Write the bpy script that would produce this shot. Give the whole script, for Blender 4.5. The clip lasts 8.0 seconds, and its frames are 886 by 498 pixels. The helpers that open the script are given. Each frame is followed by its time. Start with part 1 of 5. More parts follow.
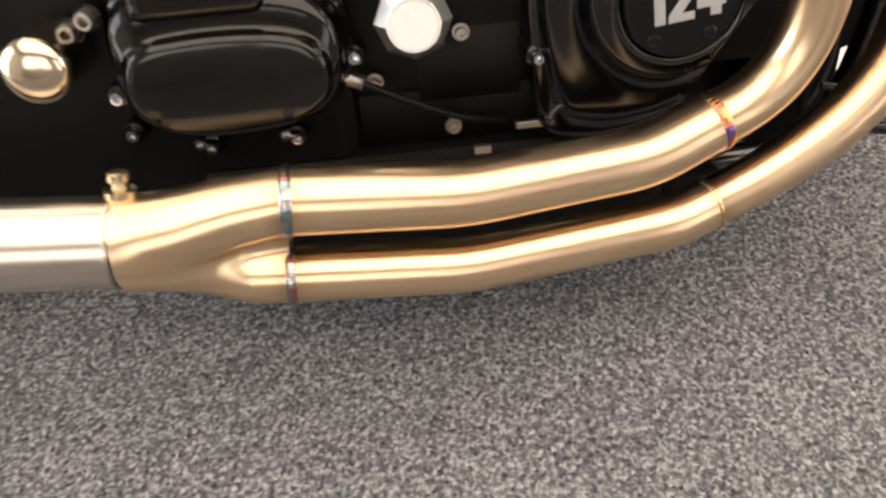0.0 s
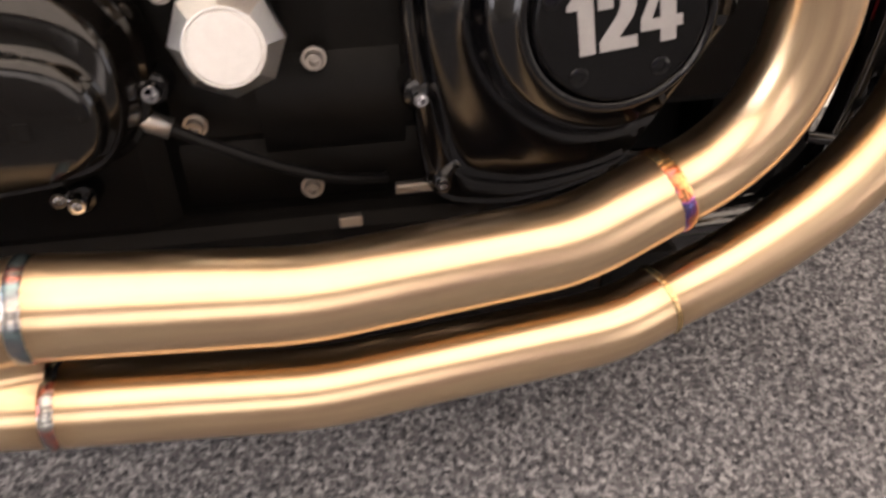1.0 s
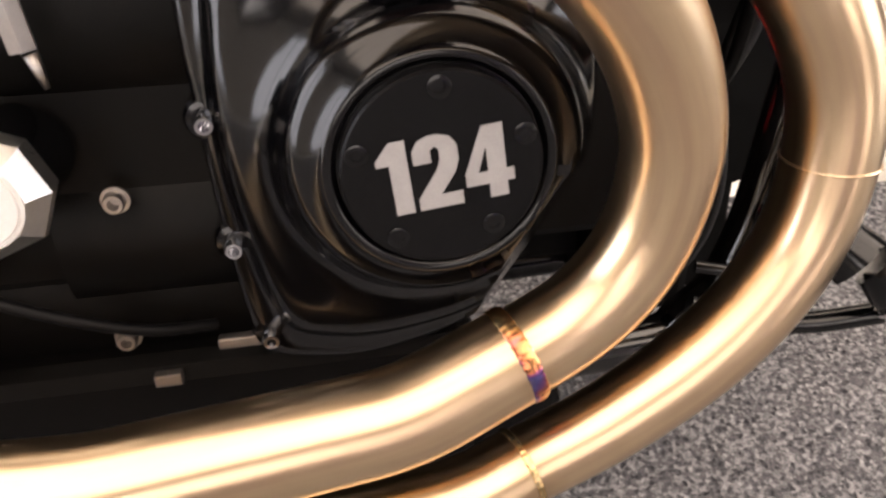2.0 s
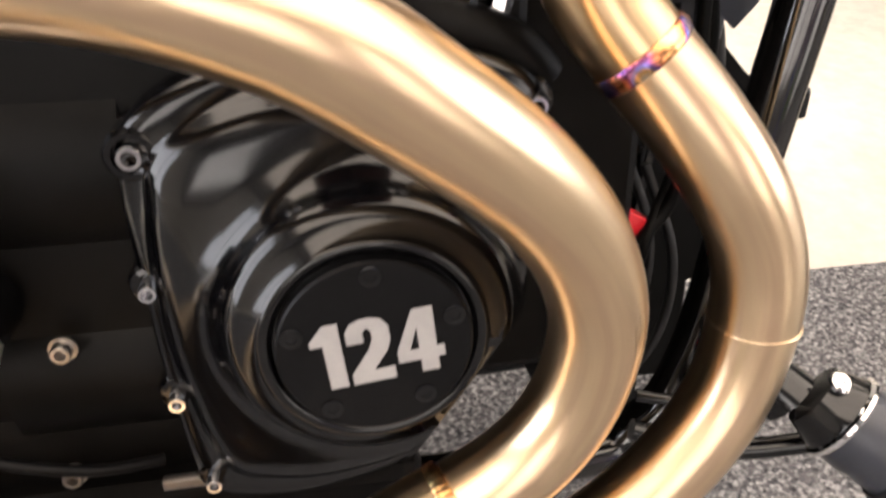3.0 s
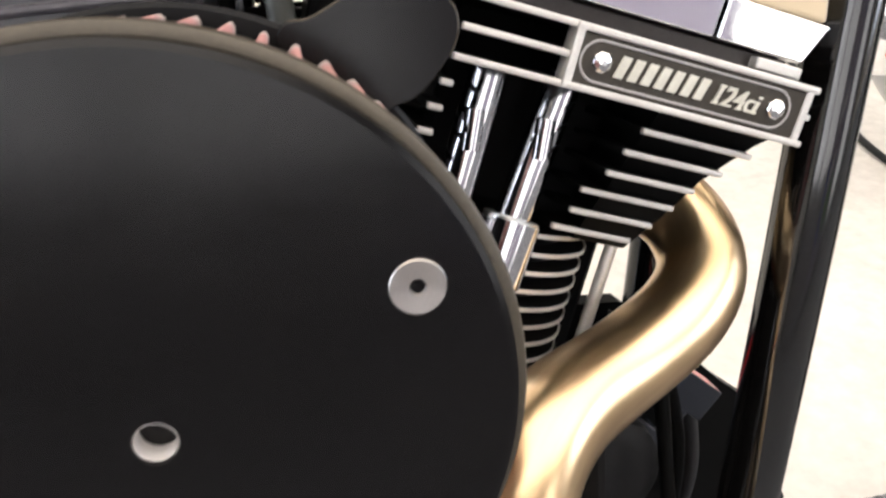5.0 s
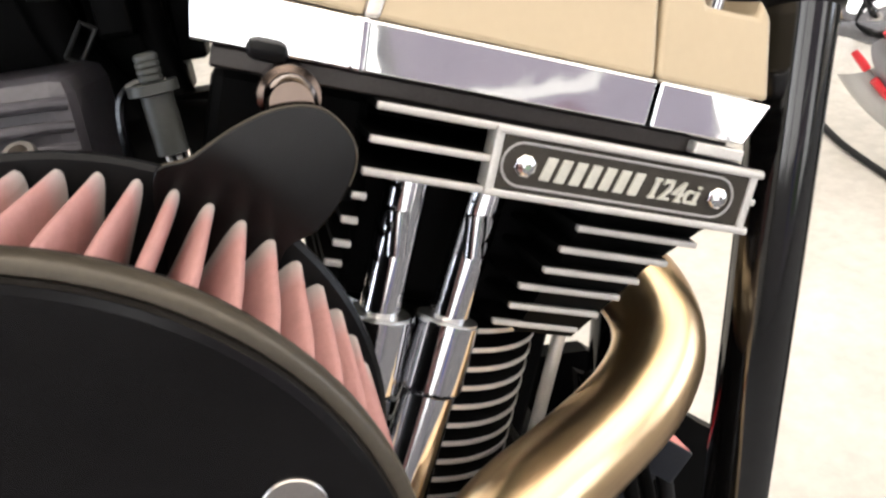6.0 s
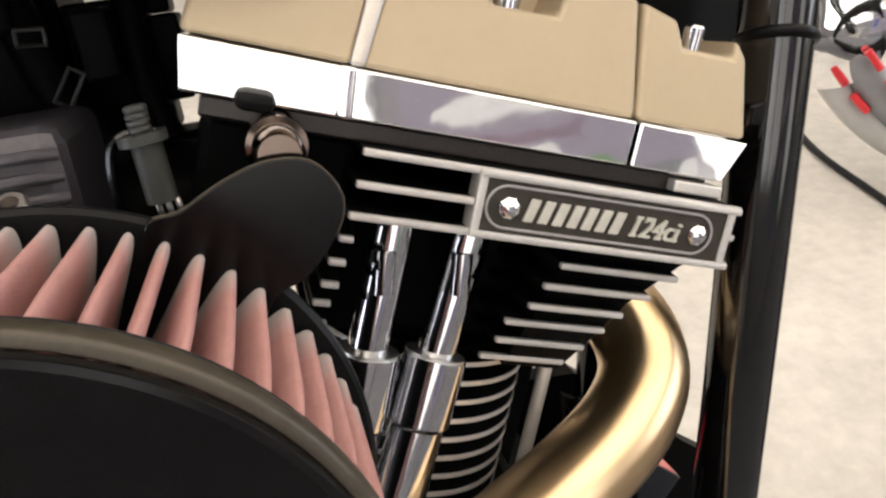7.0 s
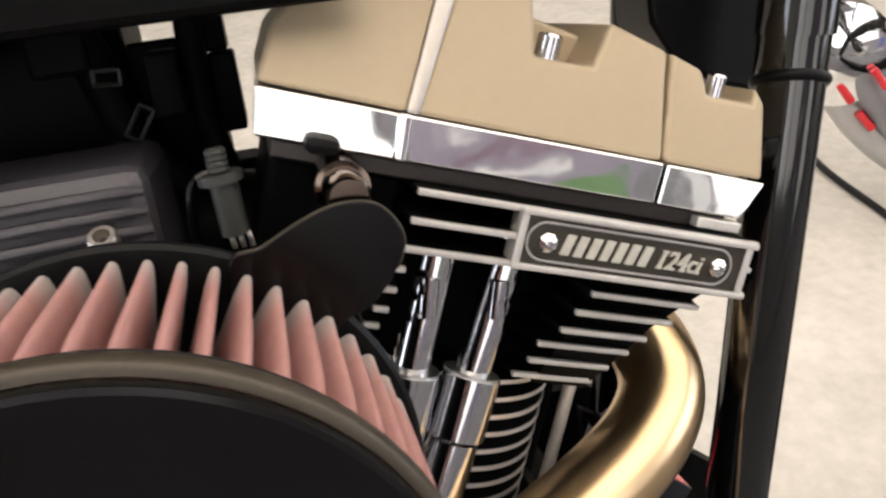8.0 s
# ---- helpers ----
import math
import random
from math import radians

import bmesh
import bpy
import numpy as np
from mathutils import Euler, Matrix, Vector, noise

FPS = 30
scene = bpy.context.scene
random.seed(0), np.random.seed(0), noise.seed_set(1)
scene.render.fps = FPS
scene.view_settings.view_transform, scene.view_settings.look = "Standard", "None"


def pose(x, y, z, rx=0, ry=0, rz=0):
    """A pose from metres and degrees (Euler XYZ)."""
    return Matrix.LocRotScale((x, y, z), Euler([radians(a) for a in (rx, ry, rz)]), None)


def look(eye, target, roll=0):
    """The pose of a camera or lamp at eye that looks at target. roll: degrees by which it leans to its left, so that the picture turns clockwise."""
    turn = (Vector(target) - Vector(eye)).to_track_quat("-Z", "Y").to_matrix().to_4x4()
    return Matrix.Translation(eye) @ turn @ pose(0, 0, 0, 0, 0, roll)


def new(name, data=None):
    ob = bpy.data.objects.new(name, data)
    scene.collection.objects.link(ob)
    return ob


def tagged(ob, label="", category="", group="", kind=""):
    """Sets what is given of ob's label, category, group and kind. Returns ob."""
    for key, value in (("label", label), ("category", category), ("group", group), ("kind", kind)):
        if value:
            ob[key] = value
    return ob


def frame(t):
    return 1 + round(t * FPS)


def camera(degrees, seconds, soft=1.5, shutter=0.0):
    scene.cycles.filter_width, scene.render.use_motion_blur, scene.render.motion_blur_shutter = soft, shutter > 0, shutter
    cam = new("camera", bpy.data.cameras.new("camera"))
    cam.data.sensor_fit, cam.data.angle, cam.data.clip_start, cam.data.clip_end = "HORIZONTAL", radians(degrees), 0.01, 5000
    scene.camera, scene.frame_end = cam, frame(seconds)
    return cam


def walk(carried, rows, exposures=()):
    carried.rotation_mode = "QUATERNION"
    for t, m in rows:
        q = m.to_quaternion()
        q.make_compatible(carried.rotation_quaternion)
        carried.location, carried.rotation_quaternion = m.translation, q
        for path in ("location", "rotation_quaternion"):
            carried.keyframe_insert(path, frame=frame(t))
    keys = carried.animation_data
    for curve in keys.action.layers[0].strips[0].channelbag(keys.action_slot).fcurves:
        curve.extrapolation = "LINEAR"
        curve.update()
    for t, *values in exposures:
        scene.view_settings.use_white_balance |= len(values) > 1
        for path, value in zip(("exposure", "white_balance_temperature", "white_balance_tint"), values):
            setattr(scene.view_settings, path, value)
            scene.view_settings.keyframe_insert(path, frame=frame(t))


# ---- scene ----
cam = camera(60.0, 8.0, soft=2.5, shutter=0.3)

# The bike leans on its side stand: its own axes (x to the front, y to its left, z up through the frame) in the room.
BIKE = pose(0, 0, 0, -14.04) @ Matrix.Translation((-0.1, -0.5, -0.043))
PATH = [
    (0, (-0.0703, -0.1085, 0.5441), (-0.0549, 0.2259, 0.3250), -4.90),
    (0.5, (-0.0393, -0.0130, 0.4813), (-0.0154, 0.3216, 0.2635), -3.41),
    (1, (0.0083, 0.0620, 0.4873), (0.0435, 0.3999, 0.2762), -2.75),
    (1.5, (0.0587, 0.1111, 0.5046), (0.1035, 0.4547, 0.3048), -2.59),
    (1.7, (0.0751, 0.1207, 0.5039), (0.1243, 0.4657, 0.3076), -2.26),
    (2.8, (0.1056, 0.1376, 0.5457), (0.1671, 0.4888, 0.3644), -0.91),
    (3, (0.1144, 0.1416, 0.5680), (0.1776, 0.4935, 0.3886), -0.37),
    (3.2, (0.1219, 0.1472, 0.5915), (0.1855, 0.5010, 0.4159), -0.38),
    (3.5, (0.1287, 0.1509, 0.6214), (0.1927, 0.5095, 0.4560), -0.43),
    (4, (0.1475, 0.1629, 0.6699), (0.2098, 0.5295, 0.5223), -1.47),
    (4.5, (0.1553, 0.1863, 0.7157), (0.2171, 0.5559, 0.5760), -1.97),
    (4.7, (0.1584, 0.1983, 0.7312), (0.2199, 0.5692, 0.5947), -3.13),
    (5.8, (0.1957, 0.2397, 0.7696), (0.2618, 0.6105, 0.6350), -7.58),
    (6, (0.1988, 0.2417, 0.7755), (0.2674, 0.6120, 0.6409), -7.81),
    (6.5, (0.2014, 0.2414, 0.7846), (0.2727, 0.6127, 0.6541), -8.07),
    (7, (0.2003, 0.2399, 0.7858), (0.2763, 0.6107, 0.6566), -8.19),
    (7.5, (0.2042, 0.2350, 0.7882), (0.2807, 0.6069, 0.6624), -8.20),
    (8, (0.1829, 0.2236, 0.8042), (0.2583, 0.5954, 0.6774), -7.46),
]
EXPOSURE = [(0.0, -0.15, 6550, 12), (0.5, -0.38, 6700, 16), (1.5, -0.25, 6650, 20), (3.0, 0.18, 6450, 15), (3.5, -0.46, 6600, 20), (4.0, -0.56, 6550, 21), (4.7, -0.02, 5850, 13), (6.0, -0.08, 5900, 10), (7.0, -0.50, 6100, 11), (8.0, -0.52, 6100, 12)]
walk(cam, [(t, BIKE @ look(eye, target, roll)) for t, eye, target, roll in PATH], EXPOSURE)

# ---- light ----
world = bpy.data.worlds.new("showroom_air")
world.use_nodes = True
scene.world = world
world.node_tree.nodes["Background"].inputs[0].default_value = (0.9, 0.95, 1.0, 1)
world.node_tree.nodes["Background"].inputs[1].default_value = 0.02

# ---- materials ----
def mat(name, colour, rough=0.5, metal=0.0, coat=0.0, vary=0.15, scale=40.0, bump=0.0, bump_scale=300.0, rough_vary=0.0, spec=0.5, axes=(1, 1, 1), emit=0.0):
    """A principled surface with two scales of variation in colour and gloss, and a fine relief."""
    m = bpy.data.materials.new(name)
    m.use_nodes = True
    nt = m.node_tree
    n, l = nt.nodes, nt.links
    b = n["Principled BSDF"]
    b.inputs["Metallic"].default_value = metal
    b.inputs["Roughness"].default_value = rough
    b.inputs["Coat Weight"].default_value = coat
    b.inputs["Coat Roughness"].default_value = 0.04
    b.inputs["Specular IOR Level"].default_value = spec
    tc = n.new("ShaderNodeTexCoord")
    mp = n.new("ShaderNodeMapping")
    mp.inputs["Scale"].default_value = axes
    l.new(tc.outputs["Object"], mp.inputs["Vector"])
    big, fine = n.new("ShaderNodeTexNoise"), n.new("ShaderNodeTexNoise")
    big.inputs["Scale"].default_value, fine.inputs["Scale"].default_value = scale, scale * 9
    for x in (big, fine):
        x.inputs["Detail"].default_value = 4
        l.new(mp.outputs["Vector"], x.inputs["Vector"])
    mixn = n.new("ShaderNodeMath")
    mixn.operation = "MULTIPLY_ADD"
    mixn.inputs[1].default_value = 0.5
    l.new(fine.outputs["Fac"], mixn.inputs[0])
    half = n.new("ShaderNodeMath")
    half.operation = "MULTIPLY"
    half.inputs[1].default_value = 0.5
    l.new(big.outputs["Fac"], half.inputs[0])
    l.new(half.outputs[0], mixn.inputs[2])
    ramp = n.new("ShaderNodeValToRGB")
    c = Vector(colour)
    ramp.color_ramp.elements[0].position, ramp.color_ramp.elements[1].position = 0.3, 0.7
    ramp.color_ramp.elements[0].color = (*(c * (1 - vary)), 1)
    ramp.color_ramp.elements[1].color = (*[min(1, v * (1 + vary)) for v in c], 1)
    l.new(mixn.outputs[0], ramp.inputs[0])
    l.new(ramp.outputs[0], b.inputs["Base Color"])
    if rough_vary:
        rm = n.new("ShaderNodeMapRange")
        rm.inputs["From Min"].default_value, rm.inputs["From Max"].default_value = 0.3, 0.7
        rm.inputs["To Min"].default_value, rm.inputs["To Max"].default_value = max(0.02, rough - rough_vary), rough + rough_vary
        l.new(mixn.outputs[0], rm.inputs["Value"])
        l.new(rm.outputs[0], b.inputs["Roughness"])
    if bump:
        bn, bt = n.new("ShaderNodeBump"), n.new("ShaderNodeTexNoise")
        bt.inputs["Scale"].default_value = bump_scale
        bt.inputs["Detail"].default_value = 3
        l.new(mp.outputs["Vector"], bt.inputs["Vector"])
        bn.inputs["Strength"].default_value = bump
        bn.inputs["Distance"].default_value = 0.001
        l.new(bt.outputs["Fac"], bn.inputs["Height"])
        l.new(bn.outputs[0], b.inputs["Normal"])
    if emit:
        b.inputs["Emission Color"].default_value = (*colour, 1)
        b.inputs["Emission Strength"].default_value = emit
    return m


GOLD = mat("brushed_bronze_steel", (0.79, 0.605, 0.400), 0.305, 1.0, vary=0.025, scale=7, rough_vary=0.02)
STEEL = mat("brushed_steel", (0.62, 0.57, 0.51), 0.30, 1.0, vary=0.03, scale=9)
GOLDHOT = mat("heat_gilded_steel", (0.81, 0.60, 0.350), 0.305, 1.0, vary=0.03, scale=7)
# Darker chrome: dark reflections on rods and fittings are in the colour.
RODCHROME = mat("darkened_chrome", (0.62, 0.62, 0.64), 0.09, 1.0, vary=0.06, scale=60)
# Grey casting darkened: the shadow over the head deck is in the colour.
DECKGREY = mat("shaded_grey_casting", (0.055, 0.05, 0.047), 0.36, 0.8, vary=0.15, scale=80)
CHROME = mat("chrome", (0.85, 0.85, 0.86), 0.05, 1.0, vary=0.03, scale=60, rough_vary=0.02)


def wavy(m, scale, strength):
    """Slow waves in a polished face, as hand polishing leaves them."""
    n, l = m.node_tree.nodes, m.node_tree.links
    tc, no, bp = n.new("ShaderNodeTexCoord"), n.new("ShaderNodeTexNoise"), n.new("ShaderNodeBump")
    no.inputs["Scale"].default_value, no.inputs["Detail"].default_value = scale, 1.5
    bp.inputs["Strength"].default_value, bp.inputs["Distance"].default_value = strength, 0.002
    l.new(tc.outputs["Object"], no.inputs["Vector"])
    l.new(no.outputs["Fac"], bp.inputs["Height"])
    l.new(bp.outputs[0], n["Principled BSDF"].inputs["Normal"])


wavy(CHROME, 34, 0.2)
ALU = mat("polished_aluminium", (0.74, 0.73, 0.70), 0.32, 1.0, vary=0.08, scale=80, rough_vary=0.06)
FINEDGE = mat("machined_fin_edge", (0.62, 0.60, 0.57), 0.40, 0.5, vary=0.12, scale=120)
TUBEPAINT = mat("black_frame_enamel", (0.003, 0.0028, 0.0027), 0.09, 0.0, spec=0.85, vary=0.2, scale=30, rough_vary=0.02)
GLOSS = mat("black_gloss_paint", (0.002, 0.002, 0.0025), 0.13, 0.0, coat=0.0, spec=0.5, vary=0.2, scale=30, rough_vary=0.02)
COVERPAINT = mat("black_cover_enamel", (0.0035, 0.003, 0.0026), 0.10, 0.0, spec=0.42, vary=0.2, scale=30, rough_vary=0.03)
SATIN = mat("black_satin_paint", (0.005, 0.005, 0.0055), 0.36, 0.0, vary=0.25, scale=50, spec=0.13, bump=0.06, bump_scale=1400, rough_vary=0.06)
WRINKLE = mat("black_case_paint", (0.0034, 0.0031, 0.0029), 0.38, 0.0, spec=0.12, vary=0.3, scale=60, bump=0.25, bump_scale=1800)
FINBLACK = mat("black_fin_paint", (0.003, 0.003, 0.003), 0.5, 0.0, spec=0.06, vary=0.3, scale=60)
PLATEBLACK = mat("black_anodised_plate", (0.0036, 0.0032, 0.0034), 0.20, 0.0, spec=0.25, vary=0.2, scale=25, rough_vary=0.04)
DARKCHROME = mat("smoked_chrome", (0.15, 0.115, 0.095), 0.14, 1.0, vary=0.1, scale=60)
RUBBER = mat("black_rubber", (0.012, 0.012, 0.013), 0.55, 0.0, spec=0.3, vary=0.25, scale=90, bump=0.1)
BEIGE = mat("champagne_paint", (0.40, 0.322, 0.212), 0.42, 0.2, coat=0.0, vary=0.03, scale=30, bump=0.04, bump_scale=1500)
PINK = mat("filter_gauze", (0.43, 0.222, 0.205), 0.85, 0.0, vary=0.12, scale=150, bump=0.6, bump_scale=2200)
BADGE = mat("badge_bronze_dark", (0.042, 0.036, 0.028), 0.45, 0.4, vary=0.25, scale=200, bump=0.2, bump_scale=2500)
SILVER = mat("silver_print", (0.37, 0.36, 0.355), 0.45, 0.2, vary=0.1, scale=120)
LETTER = mat("cast_silver_letter", (0.58, 0.57, 0.50), 0.45, 0.3, vary=0.15, scale=300, bump=0.2, bump_scale=2500)
SCREW = mat("stainless_screw", (0.46, 0.43, 0.40), 0.36, 1.0, vary=0.12, scale=200, rough_vary=0.08)
BRASS = mat("dull_brass", (0.50, 0.40, 0.24), 0.28, 1.0, vary=0.12, scale=150, rough_vary=0.06)
BUSH = mat("bright_bushing", (0.62, 0.59, 0.57), 0.5, 0.0, vary=0.1, scale=200)
MACHINED = mat("machined_face", (0.82, 0.81, 0.79), 0.45, 0.25, vary=0.05, scale=200)
CAPBRONZE = mat("turned_bronze_cap", (0.66, 0.55, 0.40), 0.16, 1.0, vary=0.05, scale=80)
RED = mat("red_paint", (0.62, 0.02, 0.03), 0.3, 0.0, coat=0.3, vary=0.08, scale=40)
RIMBROWN = mat("worn_olive_rim", (0.052, 0.043, 0.030), 0.42, 0.3, vary=0.2, scale=90, bump=0.15)
BOARDGREY = mat("violet_grey_board", (0.30, 0.27, 0.33), 0.6, vary=0.1, scale=4)
BOARDPLUM = mat("plum_board", (0.24, 0.17, 0.22), 0.6, vary=0.2, scale=6)
BOARDBLUE = mat("blue_board", (0.03, 0.07, 0.42), 0.6, vary=0.1, scale=4)
BOARDGREEN = mat("green_board", (0.16, 0.28, 0.12), 0.6, vary=0.2, scale=8)
LIGHTGREY = mat("light_grey_paint", (0.42, 0.41, 0.39), 0.35, 0.0, coat=0.3, vary=0.06, scale=30)
SLATE = mat("slate_grey_cast_paint", (0.030, 0.033, 0.042), 0.34, 0.0, spec=0.45, vary=0.15, scale=60)
THROTTLE = mat("weathered_cast_housing", (0.060, 0.056, 0.064), 0.34, 0.0, spec=0.5, vary=0.3, scale=45, bump=0.1, bump_scale=300, rough_vary=0.08)
SENSOR = mat("grey_green_plastic", (0.040, 0.042, 0.038), 0.40, 0.0, spec=0.4, vary=0.15, scale=70)
CLIPGREY = mat("dull_zinc_clip", (0.045, 0.045, 0.044), 0.42, 0.5, vary=0.15, scale=200)
GREYPAINT = mat("grey_paint", (0.22, 0.22, 0.23), 0.3, 0.0, coat=0.4, vary=0.08, scale=40)
PAPER = mat("white_paper", (0.8, 0.8, 0.78), 0.7, 0.0, vary=0.03, scale=20)
WALLPAINT = mat("white_wall_paint", (0.55, 0.53, 0.50), 0.7, 0.0, vary=0.06, scale=3, bump=0.1, bump_scale=150)
# Wall paint darkened: stands in for the dim room that the metal reflects.
SOUTHPAINT = mat("dimmed_wall_paint", (0.26, 0.25, 0.26), 0.7, 0.0, vary=0.06, scale=3, bump=0.1, bump_scale=150)
CEILPAINT = mat("ceiling_paint", (0.32, 0.31, 0.30), 0.8, 0.0, vary=0.06, scale=3)
CONCRETE = mat("polished_concrete", (0.56, 0.535, 0.485), 0.26, 0.0, vary=0.17, scale=4.5)
LAMP = mat("lamp_diffuser", (1.0, 0.88, 0.73), 0.6, vary=0.0, emit=3.25)
DAYLIGHT = mat("daylight_outside", (1.0, 0.94, 0.86), 0.9, vary=0.02, scale=0.5, emit=2.3)

DAYWEST = mat("daylight_west", (0.93, 0.96, 1.0), 0.9, vary=0.02, scale=0.5, emit=4.2)


def weld_material(name, stops):
    m = bpy.data.materials.new(name)
    m.use_nodes = True
    n, l = m.node_tree.nodes, m.node_tree.links
    b = n["Principled BSDF"]
    b.inputs["Metallic"].default_value, b.inputs["Roughness"].default_value = 1.0, 0.26
    tc, no, ra = n.new("ShaderNodeTexCoord"), n.new("ShaderNodeTexNoise"), n.new("ShaderNodeValToRGB")
    no.inputs["Scale"].default_value, no.inputs["Detail"].default_value = 52, 1.2
    l.new(tc.outputs["Object"], no.inputs["Vector"])
    e = ra.color_ramp.elements
    e[0].position, e[0].color = stops[0][0], (*stops[0][1], 1)
    e[1].position, e[1].color = stops[-1][0], (*stops[-1][1], 1)
    for p, c in stops[1:-1]:
        e.new(p).color = (*c, 1)
    l.new(no.outputs["Fac"], ra.inputs[0])
    l.new(ra.outputs[0], b.inputs["Base Color"])
    return m


def grey_ends(m, y0, y1, colour):
    """Grey that comes in towards one end of a thing, along its y."""
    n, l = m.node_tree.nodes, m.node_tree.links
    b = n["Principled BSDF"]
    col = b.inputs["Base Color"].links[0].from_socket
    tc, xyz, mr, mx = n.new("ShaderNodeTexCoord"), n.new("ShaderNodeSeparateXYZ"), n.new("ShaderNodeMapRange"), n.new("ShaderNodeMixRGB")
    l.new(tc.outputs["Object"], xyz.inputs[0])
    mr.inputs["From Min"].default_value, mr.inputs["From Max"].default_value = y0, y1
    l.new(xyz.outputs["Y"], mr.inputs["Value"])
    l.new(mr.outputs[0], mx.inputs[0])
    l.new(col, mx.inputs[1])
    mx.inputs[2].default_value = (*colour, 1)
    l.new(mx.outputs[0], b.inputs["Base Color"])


grey_ends(PINK, 0.430, 0.449, (0.40, 0.36, 0.34))


def stained(m, welds):
    """Straw and violet heat stains that fade along the tube on both sides of the welds: (centre, axis, reach, strength)."""
    n, l = m.node_tree.nodes, m.node_tree.links
    b = n["Principled BSDF"]
    col = b.inputs["Base Color"].links[0].from_socket
    tc = n.new("ShaderNodeTexCoord")
    no = n.new("ShaderNodeTexNoise")
    no.inputs["Scale"].default_value, no.inputs["Detail"].default_value = 55, 2
    l.new(tc.outputs["Object"], no.inputs["Vector"])
    for centre, axis, reach, strength in welds:
        sb, dt, ds, ab = n.new("ShaderNodeVectorMath"), n.new("ShaderNodeVectorMath"), n.new("ShaderNodeVectorMath"), n.new("ShaderNodeMath")
        sb.operation, dt.operation, ds.operation, ab.operation = "SUBTRACT", "DOT_PRODUCT", "LENGTH", "ABSOLUTE"
        sb.inputs[1].default_value = centre
        dt.inputs[1].default_value = Vector(axis).normalized()
        l.new(tc.outputs["Object"], sb.inputs[0])
        l.new(sb.outputs[0], dt.inputs[0])
        l.new(sb.outputs[0], ds.inputs[0])
        l.new(dt.outputs["Value"], ab.inputs[0])
        wob = n.new("ShaderNodeMath")
        wob.operation = "MULTIPLY_ADD"
        wob.inputs[1].default_value = reach * 0.9
        l.new(no.outputs["Fac"], wob.inputs[0])
        l.new(ab.outputs[0], wob.inputs[2])
        near = n.new("ShaderNodeMapRange")
        near.inputs["From Min"].default_value, near.inputs["From Max"].default_value = reach * 0.35, reach * 1.3
        near.inputs["To Min"].default_value, near.inputs["To Max"].default_value = strength, 0.0
        l.new(wob.outputs[0], near.inputs["Value"])
        inside = n.new("ShaderNodeMath")
        inside.operation = "LESS_THAN"
        inside.inputs[1].default_value = 0.05
        l.new(ds.outputs["Value"], inside.inputs[0])
        fac = n.new("ShaderNodeMath")
        fac.operation = "MULTIPLY"
        l.new(near.outputs[0], fac.inputs[0])
        l.new(inside.outputs[0], fac.inputs[1])
        tint = n.new("ShaderNodeValToRGB")
        e = tint.color_ramp.elements
        e[0].position, e[0].color = 0.0, (0.30, 0.17, 0.13, 1)
        e[1].position, e[1].color = 1.0, (0.62, 0.42, 0.22, 1)
        rs = n.new("ShaderNodeMath")
        rs.operation = "DIVIDE"
        rs.inputs[1].default_value = reach
        l.new(wob.outputs[0], rs.inputs[0])
        l.new(rs.outputs[0], tint.inputs[0])
        mx = n.new("ShaderNodeMixRGB")
        l.new(fac.outputs[0], mx.inputs[0])
        l.new(col, mx.inputs[1])
        l.new(tint.outputs[0], mx.inputs[2])
        col = mx.outputs[0]
    l.new(col, b.inputs["Base Color"])


def brushed(m, rough, spread):
    """Fine polishing lines along a tube: streaks in gloss that follow its length."""
    n, l = m.node_tree.nodes, m.node_tree.links
    b = n["Principled BSDF"]
    uv, mp, no, mr = n.new("ShaderNodeUVMap"), n.new("ShaderNodeMapping"), n.new("ShaderNodeTexNoise"), n.new("ShaderNodeMapRange")
    mp.inputs["Scale"].default_value = (70, 5, 1)
    no.inputs["Scale"].default_value, no.inputs["Detail"].default_value = 1.0, 2
    l.new(uv.outputs[0], mp.inputs[0])
    l.new(mp.outputs[0], no.inputs["Vector"])
    mr.inputs["From Min"].default_value, mr.inputs["From Max"].default_value = 0.3, 0.7
    mr.inputs["To Min"].default_value, mr.inputs["To Max"].default_value = rough - spread, rough + spread
    l.new(no.outputs["Fac"], mr.inputs["Value"])
    l.new(mr.outputs[0], b.inputs["Roughness"])
    mp2, no2, tone, mx = n.new("ShaderNodeMapping"), n.new("ShaderNodeTexNoise"), n.new("ShaderNodeValToRGB"), n.new("ShaderNodeMixRGB")
    mp2.inputs["Scale"].default_value = (22, 7, 1)
    no2.inputs["Scale"].default_value, no2.inputs["Detail"].default_value = 1.0, 3
    l.new(uv.outputs[0], mp2.inputs[0])
    l.new(mp2.outputs[0], no2.inputs["Vector"])
    e = tone.color_ramp.elements
    e[0].position, e[0].color = 0.36, (0.90, 0.85, 0.84, 1)
    e[1].position, e[1].color = 0.62, (1.0, 1.0, 0.96, 1)
    l.new(no2.outputs["Fac"], tone.inputs[0])
    mx.blend_type = "MULTIPLY"
    mx.inputs[0].default_value = 1.0
    l.new(b.inputs["Base Color"].links[0].from_socket, mx.inputs[1])
    l.new(tone.outputs[0], mx.inputs[2])
    l.new(mx.outputs[0], b.inputs["Base Color"])
    # brushed round the tube: the gloss spreads along it and stays crisp across
    tn = n.new("ShaderNodeTangent")
    tn.direction_type = "UV_MAP"
    l.new(tn.outputs[0], b.inputs["Tangent"])
    b.inputs["Anisotropic"].default_value = 0.48
    b.inputs["Anisotropic Rotation"].default_value = 0.25


for _m, _r in ((GOLD, 0.285), (GOLDHOT, 0.285), (STEEL, 0.29)):
    brushed(_m, _r, 0.010)

